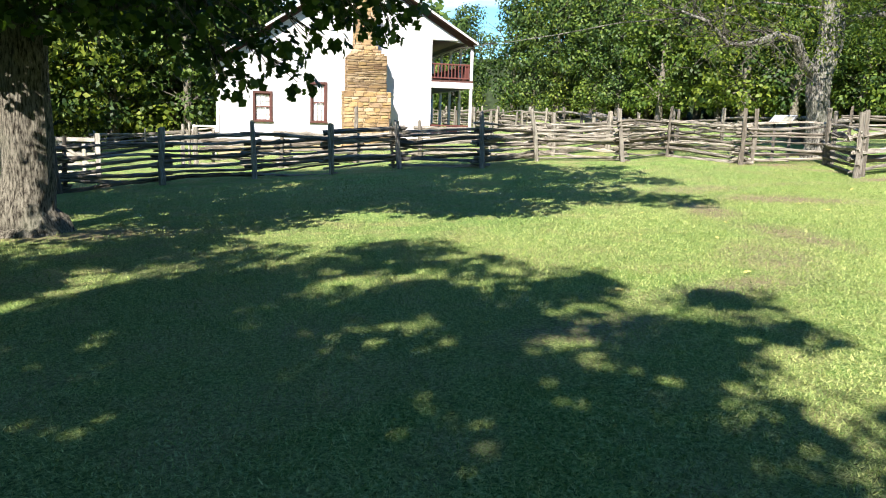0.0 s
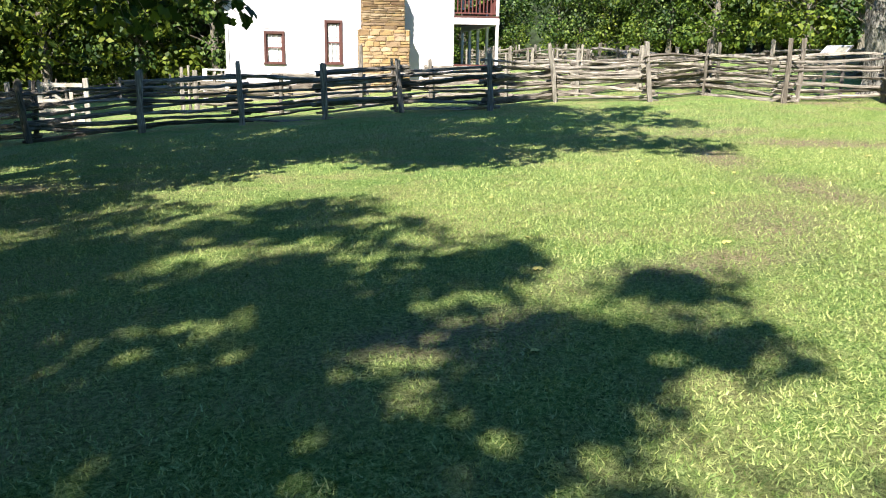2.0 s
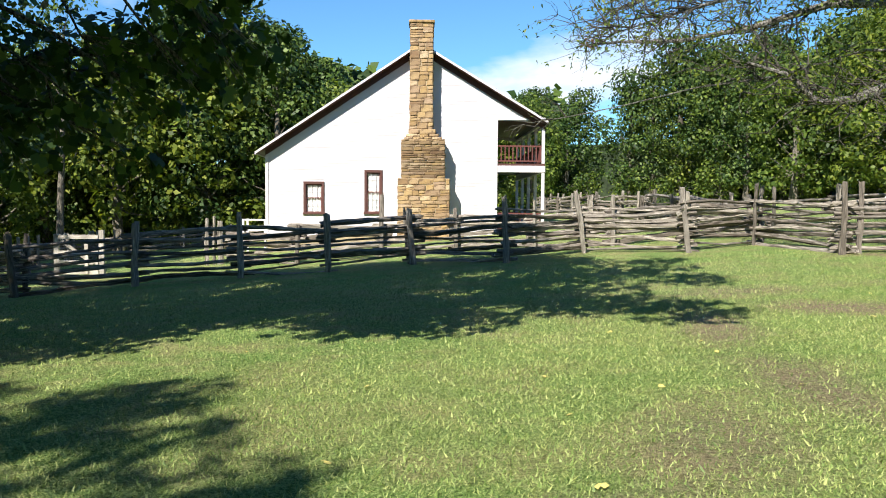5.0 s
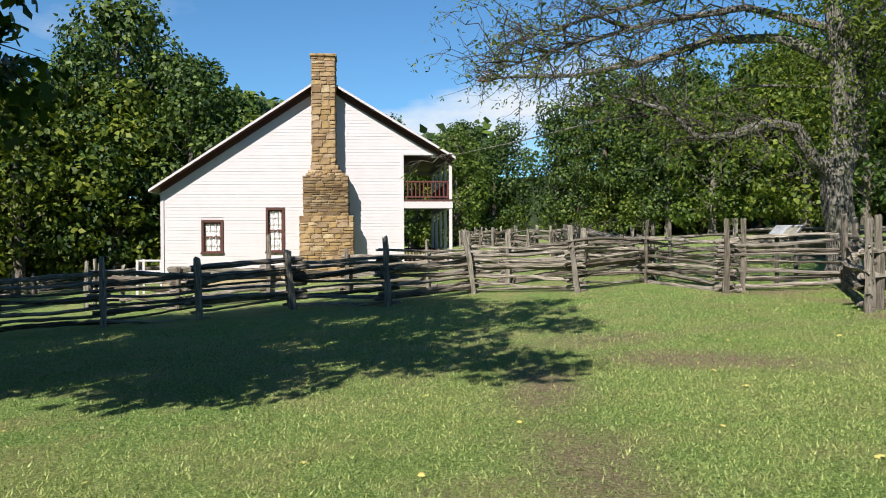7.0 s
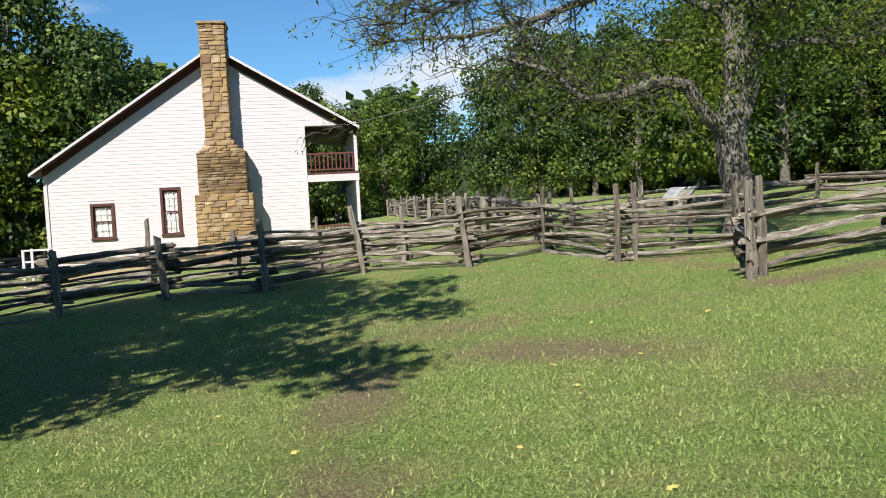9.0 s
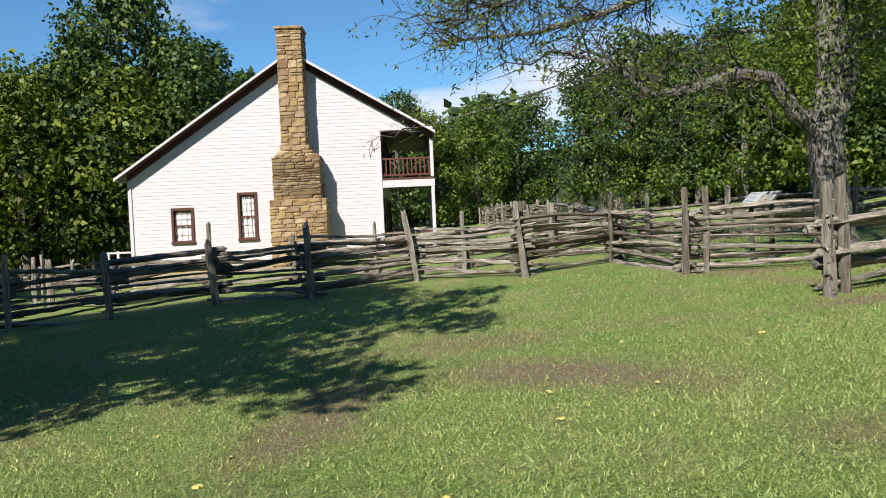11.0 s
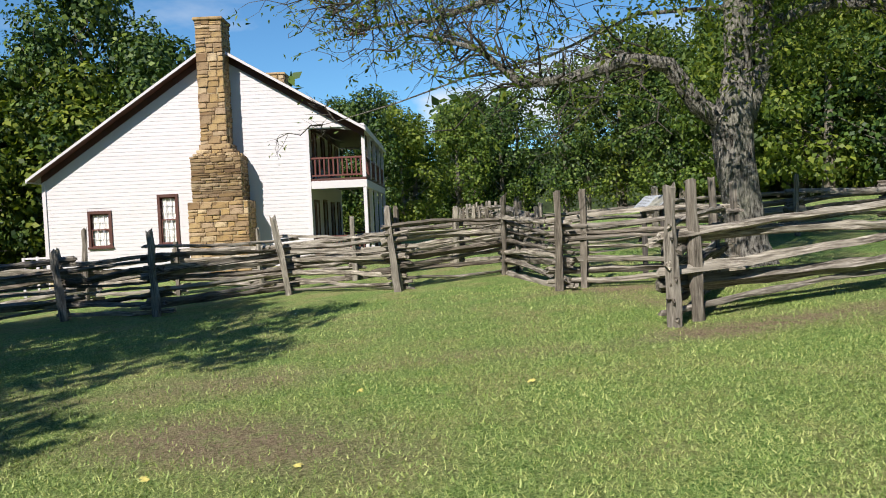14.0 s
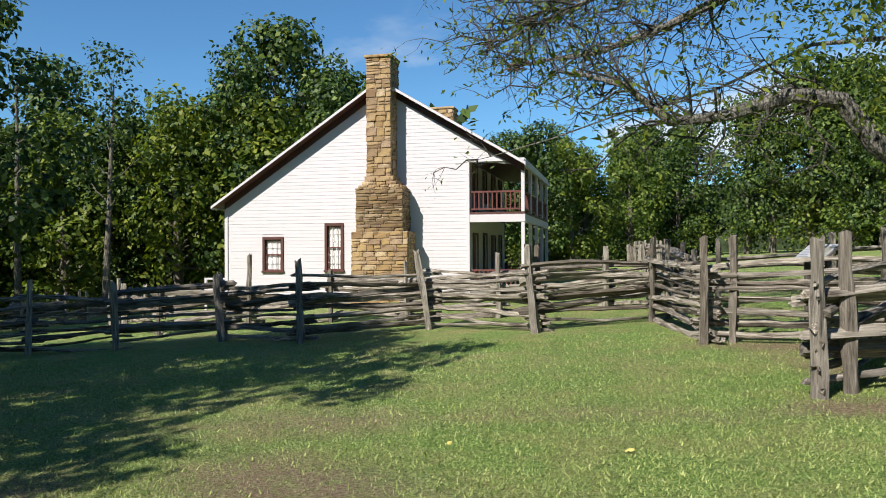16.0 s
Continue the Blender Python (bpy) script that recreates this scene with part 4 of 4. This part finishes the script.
def build_backdrop():
    """Leaf screen and dark-coloured sheet imitating the wood's shaded depth behind its outer trees."""
    gen = np.random.default_rng(31)
    n = 40000
    s = gen.uniform(0, 1, n)
    h = gen.uniform(0, 1, n) ** 1.5
    pts = np.empty((n, 3))
    for i in range(n):
        x, y, nx, ny = edge_point(s[i])
        d = 15 + gen.uniform(0, 5)
        x, y = x + nx * d, y + ny * d
        top = (11.5 if x > 8 else 14) + 2.0 * noise.noise(Vector((s[i] * 60, 0, 0)))
        pts[i] = (x, y, ground_z(x, y) + h[i] * top)
    out = np.tile(np.array((0.0, -0.7, 0.3)), (n, 1))
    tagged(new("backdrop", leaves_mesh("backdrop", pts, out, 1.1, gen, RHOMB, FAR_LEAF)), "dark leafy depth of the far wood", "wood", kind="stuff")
    # closed sheet behind the leaves, the wood's inner shade put into its colour
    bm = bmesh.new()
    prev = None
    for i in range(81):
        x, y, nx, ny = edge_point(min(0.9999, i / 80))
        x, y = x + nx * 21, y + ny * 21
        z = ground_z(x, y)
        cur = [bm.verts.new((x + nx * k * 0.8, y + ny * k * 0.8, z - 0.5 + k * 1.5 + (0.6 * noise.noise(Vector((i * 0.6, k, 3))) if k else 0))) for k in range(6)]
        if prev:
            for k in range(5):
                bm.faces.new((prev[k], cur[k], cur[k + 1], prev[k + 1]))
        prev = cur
    tagged(part("backdrop", bm, WOOD_SHADE), "dark-coloured sheet for the shaded depth of the far wood", "wood", kind="structure")


build_backdrop()


# ---- the large oak by the lawn and the trees whose shade falls on it ----
# ellipses of shade on the lawn: centre, half widths
OAK_SHADE = ((4.5, -17.6, 4.6, 3.9), (0.0, -17.0, 4.2, 4.6), (8.0, -20.8, 1.4, 1.0), (9.0, -17.2, 1.0, 2.2), (9.8, -14.6, 0.8, 1.3), (-1.3, -21.4, 2.2, 1.3), (4.5, -21.0, 2.6, 1.0), (-4.5, -18.5, 2.5, 3.0), (2.0, -12.6, 6.0, 2.2), (7.0, -12.8, 2.0, 1.8), (-4.0, -13.0, 3.0, 3.0), (3.2, -11.2, 4.6, 1.3), (-1.2, -11.0, 3.4, 1.4), (6.6, -11.2, 1.6, 1.0), (-2.0, -23.0, 1.8, 1.2), (7.6, -11.1, 1.4, 1.1), (4.5, -10.9, 3.0, 1.0), (0.5, -11.2, 3.0, 1.2))
NEAR_SHADE = ((0.2, -26.6, 1.6, 1.5), (0.4, -28.4, 2.4, 0.9), (-2.6, -28.5, 2.2, 3.4), (-0.6, -30.6, 1.3, 0.9), (3.75, -30.0, 0.45, 0.25), (3.1, -30.75, 0.7, 0.35), (2.4, -31.2, 0.7, 0.35),
              (3.55, -31.1, 0.3, 0.25), (2.4, -31.85, 0.3, 0.2), (0.8, -32.8, 1.0, 0.5), (0.4, -31.6, 0.7, 1.0), (1.1, -32.4, 0.5, 0.3), (2.0, -31.4, 0.3, 0.5), (1.75, -30.4, 0.5, 0.3), (1.8, -33.1, 1.6, 0.5), (0.5, -33.6, 1.4, 0.8), (3.0, -33.6, 0.8, 0.5), (1.5, -34.4, 1.5, 0.6), (1.6, -29.4, 0.9, 0.4), (2.5, -29.1, 0.5, 0.25), (0.5, -31.0, 0.5, 0.5), (-1.4, -25.4, 1.5, 1.4), (0.3, -29.3, 0.9, 0.6), (0.9, -30.2, 0.5, 0.4), (-1.2, -33.5, 2.6, 1.6), (-3.5, -35.0, 3.0, 2.5), (0.5, -32.0, 1.4, 0.6), (0.2, -30.2, 1.2, 0.8), (1.0, -29.3, 0.9, 0.5), (-0.6, -29.0, 1.4, 0.8), (-1.6, -29.9, 2.0, 1.6), (-0.6, -32.8, 1.9, 1.1), (2.3, -28.8, 0.6, 0.5), (1.4, -27.6, 1.0, 0.8), (-4.2, -25.6, 2.6, 2.3), (-1.6, -31.6, 2.2, 2.0), (0.2, -34.8, 2.2, 1.8), (-5.0, -31.0, 2.8, 3.6))


def shade_clumps(rng, lobes, trunk, low, high, reach, per_area, r):
    """Leaf clumps over the lawn whose shade falls inside the given ellipses, within reach of the trunk."""
    out = []
    for cx, cy, a, b in lobes:
        for _ in range(max(3, int(a * b * per_area))):
            q, w = math.sqrt(rng.random()), rng.uniform(0, 2 * math.pi)
            gx, gy = cx + a * q * math.cos(w), cy + b * q * math.sin(w)
            best = None
            for k in range(24):
                h = rng.uniform(low, high)
                x, y = gx + h * SUN.x / SUN.z, gy + h * SUN.y / SUN.z
                far = math.hypot(x - trunk[0], y - trunk[1]) + abs(h - (low + high) / 2) * 0.25
                if best is None or far < best[0]:
                    best = (far, x, y, h)
            if best[0] < reach:
                rr = rng.uniform(*r) * min(1.0, 0.38 + 0.42 * min(a, b))
                out.append((best[1] - trunk[0], best[2] - trunk[1], best[3], rr))
    return out


def big_tree(name, label, seed, at, tall, r, clumps, per, size, shape, bark, leaf, fork):
    """A single old tree: flared trunk, its own limbs one by one, twigs to each leaf clump."""
    rng, gen = random.Random(seed), np.random.default_rng(seed)
    t = thing(name, (at[0], at[1], ground_z(*at)), label, "tree")
    bm = bmesh.new()
    hs = (-0.15, 0.05, 0.2, 0.45, 0.9, 1.6, 2.6, fork, (fork + tall) / 2, tall * 0.9)
    ks = (1.75, 1.60, 1.35, 1.15, 1.02, 0.97, 0.95, 0.90, 0.45, 0.10)
    rings = tube(bm, [(rng.uniform(-0.04, 0.04) + 0.02 * h, rng.uniform(-0.04, 0.04), h) for h in hs], [r * k for k in ks], 18)
    for ring, h in zip(rings, hs):
        for k, v in enumerate(ring):
            c = sum((q.co for q in ring), Vector()) / len(ring)
            f = 1 + (0.22 * max(0, 0.6 - h) * math.sin(k * 2 * math.pi * 5 / 18 + seed)) + rng.uniform(-0.05, 0.05)
            v.co = c + (v.co - c) * f
    part("trunk", bm, bark, t)
    sectors = {}
    for c in clumps:
        sectors.setdefault(int((math.atan2(c[1], c[0]) + math.pi) / (2 * math.pi) * 8) % 8 + 8 * (c[2] > (fork + tall) / 2), []).append(c)
    for key, group in sectors.items():
        mx, my, mz = (sum(c[i] for c in group) / len(group) for i in range(3))
        z0 = min(max(fork * 0.9, mz - math.hypot(mx, my) * 0.6), tall * 0.75)
        end = Vector((mx * 0.8, my * 0.8, mz))
        spine = bent(rng, (0.02 * z0, 0, z0), end, 6, 0.07)
        bl = bmesh.new()
        w = r * 0.42 * (1.0 if z0 < fork * 1.3 else 0.6)
        tube(bl, spine, [w * (1 - 0.13 * i) for i in range(7)], 8, rng, 0.06)
        limb = part("limb", bl, bark, t)
        tw = bmesh.new()
        for x, y, z, rr in group:
            start = min(spine[2:], key=lambda p: (p - Vector((x, y, z))).length)
            pts = bent(rng, start, (x, y, z), 4, 0.1)
            ww = w * 0.30
            tube(tw, pts, [ww, ww * 0.75, ww * 0.5, ww * 0.3, ww * 0.15], 5)
            for _ in range(5):
                e = Vector((x, y, z)) + Vector((rng.uniform(-1, 1), rng.uniform(-1, 1), rng.uniform(-0.7, 0.5))) * rr * 0.9
                tube(tw, bent(rng, pts[3], e, 2, 0.1), [ww * 0.25, ww * 0.16, ww * 0.06], 4)
        part("branch", tw, bark, limb)
    c, o = clump_points(gen, clumps, per)
    ob = new("crown", leaves_mesh("crown", c, o, size, gen, shape, leaf, 0.6))
    ob.parent = t
    return t


OAK_AT = (-4.45, -22.3)
rng = random.Random(101)
oak = shade_clumps(rng, OAK_SHADE, OAK_AT, 4.6, 13.5, 12.5, 2.8, (0.8, 1.3))
# low drooping boughs on the lawn side
for x, y, z, r in ((3.5, -0.7, 3.0, 0.65), (4.1, -0.7, 3.2, 0.6), (2.8, -0.5, 3.5, 0.85), (1.9, -0.7, 3.9, 0.95), (4.8, -0.8, 3.9, 0.6), (5.6, -0.7, 4.0, 0.6), (6.2, -0.8, 4.1, 0.5), (5.2, -0.3, 4.6, 0.75),
                   (0.7, -0.9, 3.8, 0.95), (-0.5, -1.2, 3.9, 0.95), (2.3, 0.8, 4.2, 1.0), (3.7, 0.5, 4.3, 0.9), (6.0, -1.8, 4.8, 0.7), (-2.6, 0.5, 4.0, 1.1), (0.2, 1.6, 4.4, 1.0), (-3.6, 2.2, 4.5, 1.2), (6.6, -2.6, 5.4, 0.9), (7.2, -3.6, 6.6, 0.9)):
    oak.append((x, y, z, r))
    oak.append((x + rng.uniform(-0.7, 0.5), y + rng.uniform(-0.6, 0.6), z - rng.uniform(0.25, 0.55), r * 0.55))
big_tree("oak_tree", "large old oak with rough bark and low boughs over the lawn", 5, OAK_AT, 14.5, 0.40, oak, 200, 0.21, LOBED, OAK_BARK, OAK_LEAF, 4.2)
NEAR_AT = (-7.6, -39.6)
near = shade_clumps(random.Random(202), NEAR_SHADE, NEAR_AT, 5.2, 12.0, 13.5, 2.6, (0.55, 0.9))
big_tree("shade_tree", "broad oak on the near side of the lawn", 6, NEAR_AT, 13, 0.45, near, 380, 0.22, RHOMB, OAK_BARK, OAK_LEAF, 4.4)


# ---- the old walnut behind the fence ----
def build_walnut():
    rng, gen = random.Random(33), np.random.default_rng(33)
    bx, by = 17.8, -14.3
    gz = ground_z(bx, by)
    t = thing("walnut_tree", (0.2, 0, 0), "old walnut tree with sparse yellowing leaves and long limbs", "tree")
    bm = bmesh.new()
    pts = ((bx, by, gz - 0.2), (bx, by, gz + 0.05), (bx - 0.02, by, gz + 0.4), (bx - 0.1, by, gz + 1.2), (bx - 0.22, by, gz + 2.0), (bx - 0.25, by, gz + 2.7), (bx - 0.1, by, 3.9), (bx - 0.05, by, 5.5), (bx - 0.4, by, 7.6), (bx - 0.9, by, 9.8))
    rings = tube(bm, pts, (0.58, 0.48, 0.37, 0.33, 0.35, 0.38, 0.27, 0.30, 0.20, 0.05), 18)
    for i, ring in enumerate(rings):
        c = sum((q.co for q in ring), Vector()) / len(ring)
        for k, v in enumerate(ring):
            v.co = c + (v.co - c) * (1 + 0.10 * math.sin(k * 2 * math.pi * 4 / 18 + i * 0.5) + rng.uniform(-0.05, 0.05))
    part("trunk", bm, WALNUT_BARK, t)
    limbs = (((17.63, -14.30, 2.73), (16.89, -14.39, 3.25), (16.28, -14.56, 3.99), (15.49, -14.74, 4.08), (14.36, -15.00, 3.73), (13.49, -15.09, 3.64), (12.79, -15.00, 4.29), (11.92, -14.65, 4.64)),
             ((17.76, -14.30, 5.60), (16.65, -13.42, 6.50), (15.30, -12.32, 6.71), (13.88, -11.01, 6.37), (12.39, -9.26, 6.29), (10.93, -7.46, 6.59), (9.90, -6.20, 6.70)),
             ((17.76, -14.30, 2.99), (18.19, -14.22, 4.03), (18.37, -14.13, 5.60), (18.98, -13.95, 7.52), (19.67, -13.69, 9.26)),
             ((18.28, -14.13, 4.73), (19.50, -14.30, 5.08), (20.72, -14.65, 4.90), (21.94, -14.65, 5.34), (23.16, -14.83, 5.08)),
             ((17.58, -14.30, 7.17), (16.02, -14.65, 8.04), (14.27, -15.00, 8.21), (12.36, -15.17, 7.78), (10.79, -15.35, 7.52)),
             ((17.67, -14.30, 6.30), (17.41, -16.04, 7.00), (16.89, -17.79, 7.08), (16.02, -19.35, 6.56), (15.32, -20.40, 5.95)),
             ((17.76, -14.30, 5.08), (16.47, -12.17, 5.52), (14.93, -10.31, 5.07), (13.13, -8.57, 4.97), (11.24, -7.16, 4.56), (9.46, -6.19, 4.24), (8.30, -5.50, 4.10)),
             ((18.28, -14.13, 5.95), (19.33, -12.56, 6.65), (20.54, -10.99, 6.82), (21.59, -9.60, 6.47)),
             ((17.55, -14.30, 7.40), (15.90, -12.80, 8.05), (14.00, -11.00, 8.10), (12.00, -9.20, 7.80), (10.40, -7.80, 7.50)),
             ((17.68, -14.30, 6.50), (15.60, -13.50, 7.25), (13.40, -12.40, 7.05), (11.30, -11.20, 6.60), (9.80, -10.20, 6.20)))
    cs, outs = [], []
    for li, limb in enumerate(limbs):
        pts = [Vector(p) for p in limb]
        bl = bmesh.new()
        r0 = (0.21, 0.16, 0.27, 0.13, 0.14, 0.13, 0.045, 0.13, 0.12, 0.12)[li]
        n = len(pts)
        tube(bl, pts, [r0 * (1 - 0.86 * i / (n - 1)) for i in range(n)], 8, rng, 0.07)
        lo = part("limb", bl, WALNUT_BARK, t)
        tw = bmesh.new()
        total = 3 if li == 6 else 52 if li in (1, 8, 9) else 40
        for b in range(total):
            f = rng.uniform(0.25, 1.0) if li != 6 else rng.uniform(0.8, 1.0)
            k = min(n - 2, int(f * (n - 1)))
            p = pts[k].lerp(pts[k + 1], f * (n - 1) - k)
            d = (pts[k + 1] - pts[k]).normalized()
            side = Vector((rng.uniform(-1, 1), rng.uniform(-1, 1), rng.uniform(-0.55, 0.9))).normalized()
            e = p + (d * 0.7 + side).normalized() * rng.uniform(0.9, 2.3)
            bp = bent(rng, p, e, 4, 0.12)
            w = 0.028
            tube(tw, bp, [w, w * 0.8, w * 0.6, w * 0.42, w * 0.25], 4)
            for _ in range(7):
                s = bp[rng.randint(1, 4)]
                q = s + Vector((rng.uniform(-1, 1), rng.uniform(-1, 1), rng.uniform(-0.8, 0.6))).normalized() * rng.uniform(0.35, 0.95) + d * 0.2
                tp = bent(rng, s, q, 2, 0.12)
                tube(tw, tp, [w * 0.36, w * 0.26, w * 0.14], 3)
                for _ in range(rng.choice((0, 1, 3) if li == 6 else (0, 0, 2, 5, 9) if li in (0, 1, 4, 8, 9) else (4, 8, 14, 18))):
                    cs.append(q + Vector((rng.gauss(0, 0.14), rng.gauss(0, 0.14), rng.gauss(-0.06, 0.12))))
                    outs.append((rng.gauss(0, 0.5), rng.gauss(0, 0.5), 0.3))
        part("branch", tw, TWIG_BARK, lo)
    # leafy tufts round the trunk
    for _ in range(300):
        a, h, q = rng.uniform(0, 6.3), rng.uniform(3.4, 9.5), rng.uniform(0.3, 3.6)
        c = Vector((bx + q * math.cos(a), by + q * math.sin(a), h))
        for _ in range(rng.randint(14, 40)):
            cs.append(c + Vector((rng.gauss(0, 0.3), rng.gauss(0, 0.3), rng.gauss(0, 0.25))))
            outs.append((rng.gauss(0, 0.5), rng.gauss(0, 0.5), 0.3))
    ob = new("crown", leaves_mesh("crown", np.array([tuple(c) for c in cs]), np.array(outs), 0.15, gen, LONG, WALNUT_LEAF, 0.7))
    ob.parent = t
    nb = bmesh.new()
    for _ in range(60):
        c = Vector((10.2 + rng.gauss(0, 0.16), -6.4 + rng.gauss(0, 0.16), 6.75 + rng.gauss(0, 0.10)))
        e = c + Vector((rng.uniform(-1, 1), rng.uniform(-1, 1), rng.uniform(-1, 1))) * 0.14
        tube(nb, [c, c.lerp(e, 0.5), e], [0.012, 0.022, 0.004], 4)
    part("dead_leaf_cluster", nb, NEST, t, "tuft of dead brown leaves")["kind"] = "stuff"


build_walnut()


def build_grass():
    gen = np.random.default_rng(2)
    # one sheet near the line walked, a thinner one of coarser tufts beyond
    n1, n2 = 480000, 80000
    x = np.concatenate((gen.uniform(-4, 17, n1), gen.uniform(-5, 19, n2)))
    y = np.concatenate((-36.4 + 0.63 * (x[:n1] + 1) + 0.6 + 8.4 * gen.uniform(0, 1, n1) ** 1.5 + gen.normal(0, 1.1, n1), gen.uniform(-30, -14, n2)))
    y = np.clip(y, -40.5, -12.5)
    coarse = np.concatenate((np.ones(n1), np.full(n2, 1.7)))
    gx, gy = np.arange(-6, 20.1, 0.3), np.arange(-41, -11.9, 0.3)
    height = np.array([[ground_z(p, q) for p in gx] for q in gy])
    bare = np.array([[worn(p, q) for p in gx] for q in gy])
    i, j = ((x + 6) / 0.3).astype(int), ((y + 41) / 0.3).astype(int)
    fx, fy = (x + 6) / 0.3 - i, (y + 41) / 0.3 - j

    def lookup(g):
        return g[j, i] * (1 - fx) * (1 - fy) + g[j, i + 1] * fx * (1 - fy) + g[j + 1, i] * (1 - fx) * fy + g[j + 1, i + 1] * fx * fy
    z, keep = lookup(height), gen.uniform(0, 1, n1 + n2) > lookup(bare) * 0.9
    x, y, z, coarse = x[keep], y[keep], z[keep], coarse[keep]
    n = len(x)
    a = gen.uniform(0, 2 * np.pi, n)
    h = gen.uniform(0.009, 0.030, n) * coarse
    w = gen.uniform(0.003, 0.0062, n) * coarse
    lx, ly = gen.normal(0, 0.025, n), gen.normal(0, 0.025, n)
    v = np.empty((n, 3, 3), np.float32)
    v[:, 0] = np.stack((x - np.cos(a) * w, y - np.sin(a) * w, z - 0.004), 1)
    v[:, 1] = np.stack((x + np.cos(a) * w, y + np.sin(a) * w, z - 0.004), 1)
    v[:, 2] = np.stack((x + lx, y + ly, z + h), 1)
    me = bpy.data.meshes.new("grass")
    me.vertices.add(n * 3)
    me.vertices.foreach_set("co", v.reshape(-1))
    me.loops.add(n * 3)
    me.loops.foreach_set("vertex_index", np.arange(n * 3, dtype=np.int32))
    me.polygons.add(n)
    me.polygons.foreach_set("loop_start", np.arange(0, n * 3, 3, dtype=np.int32))
    me.update(calc_edges=True)
    me.materials.append(GRASS)
    tagged(new("grass", me), "short mown grass blades on the lawn", "grass", kind="stuff")


build_grass()


def scatter_fallen_leaves():
    rng = random.Random(55)
    bm = bmesh.new()
    bm.faces.new([bm.verts.new(Vector(tuple(p)) * 0.09) for p in LOBED])
    me = mesh_of("fallen_leaf", bm, plain("yellow_leaf", (0.55, 0.47, 0.14), 0.7, 0.3, 30))
    for i in range(34):
        x, y = rng.uniform(-2, 14), rng.uniform(-33, -20)
        ob = new("fallen_leaf", me)
        ob.matrix_basis = pose(x, y, ground_z(x, y) + 0.02, rng.uniform(-20, 20), rng.uniform(-20, 20), rng.uniform(0, 360))
        tagged(ob, "small yellow fallen leaf lying on the grass", "leaf", "fallen leaves on the lawn")


scatter_fallen_leaves()
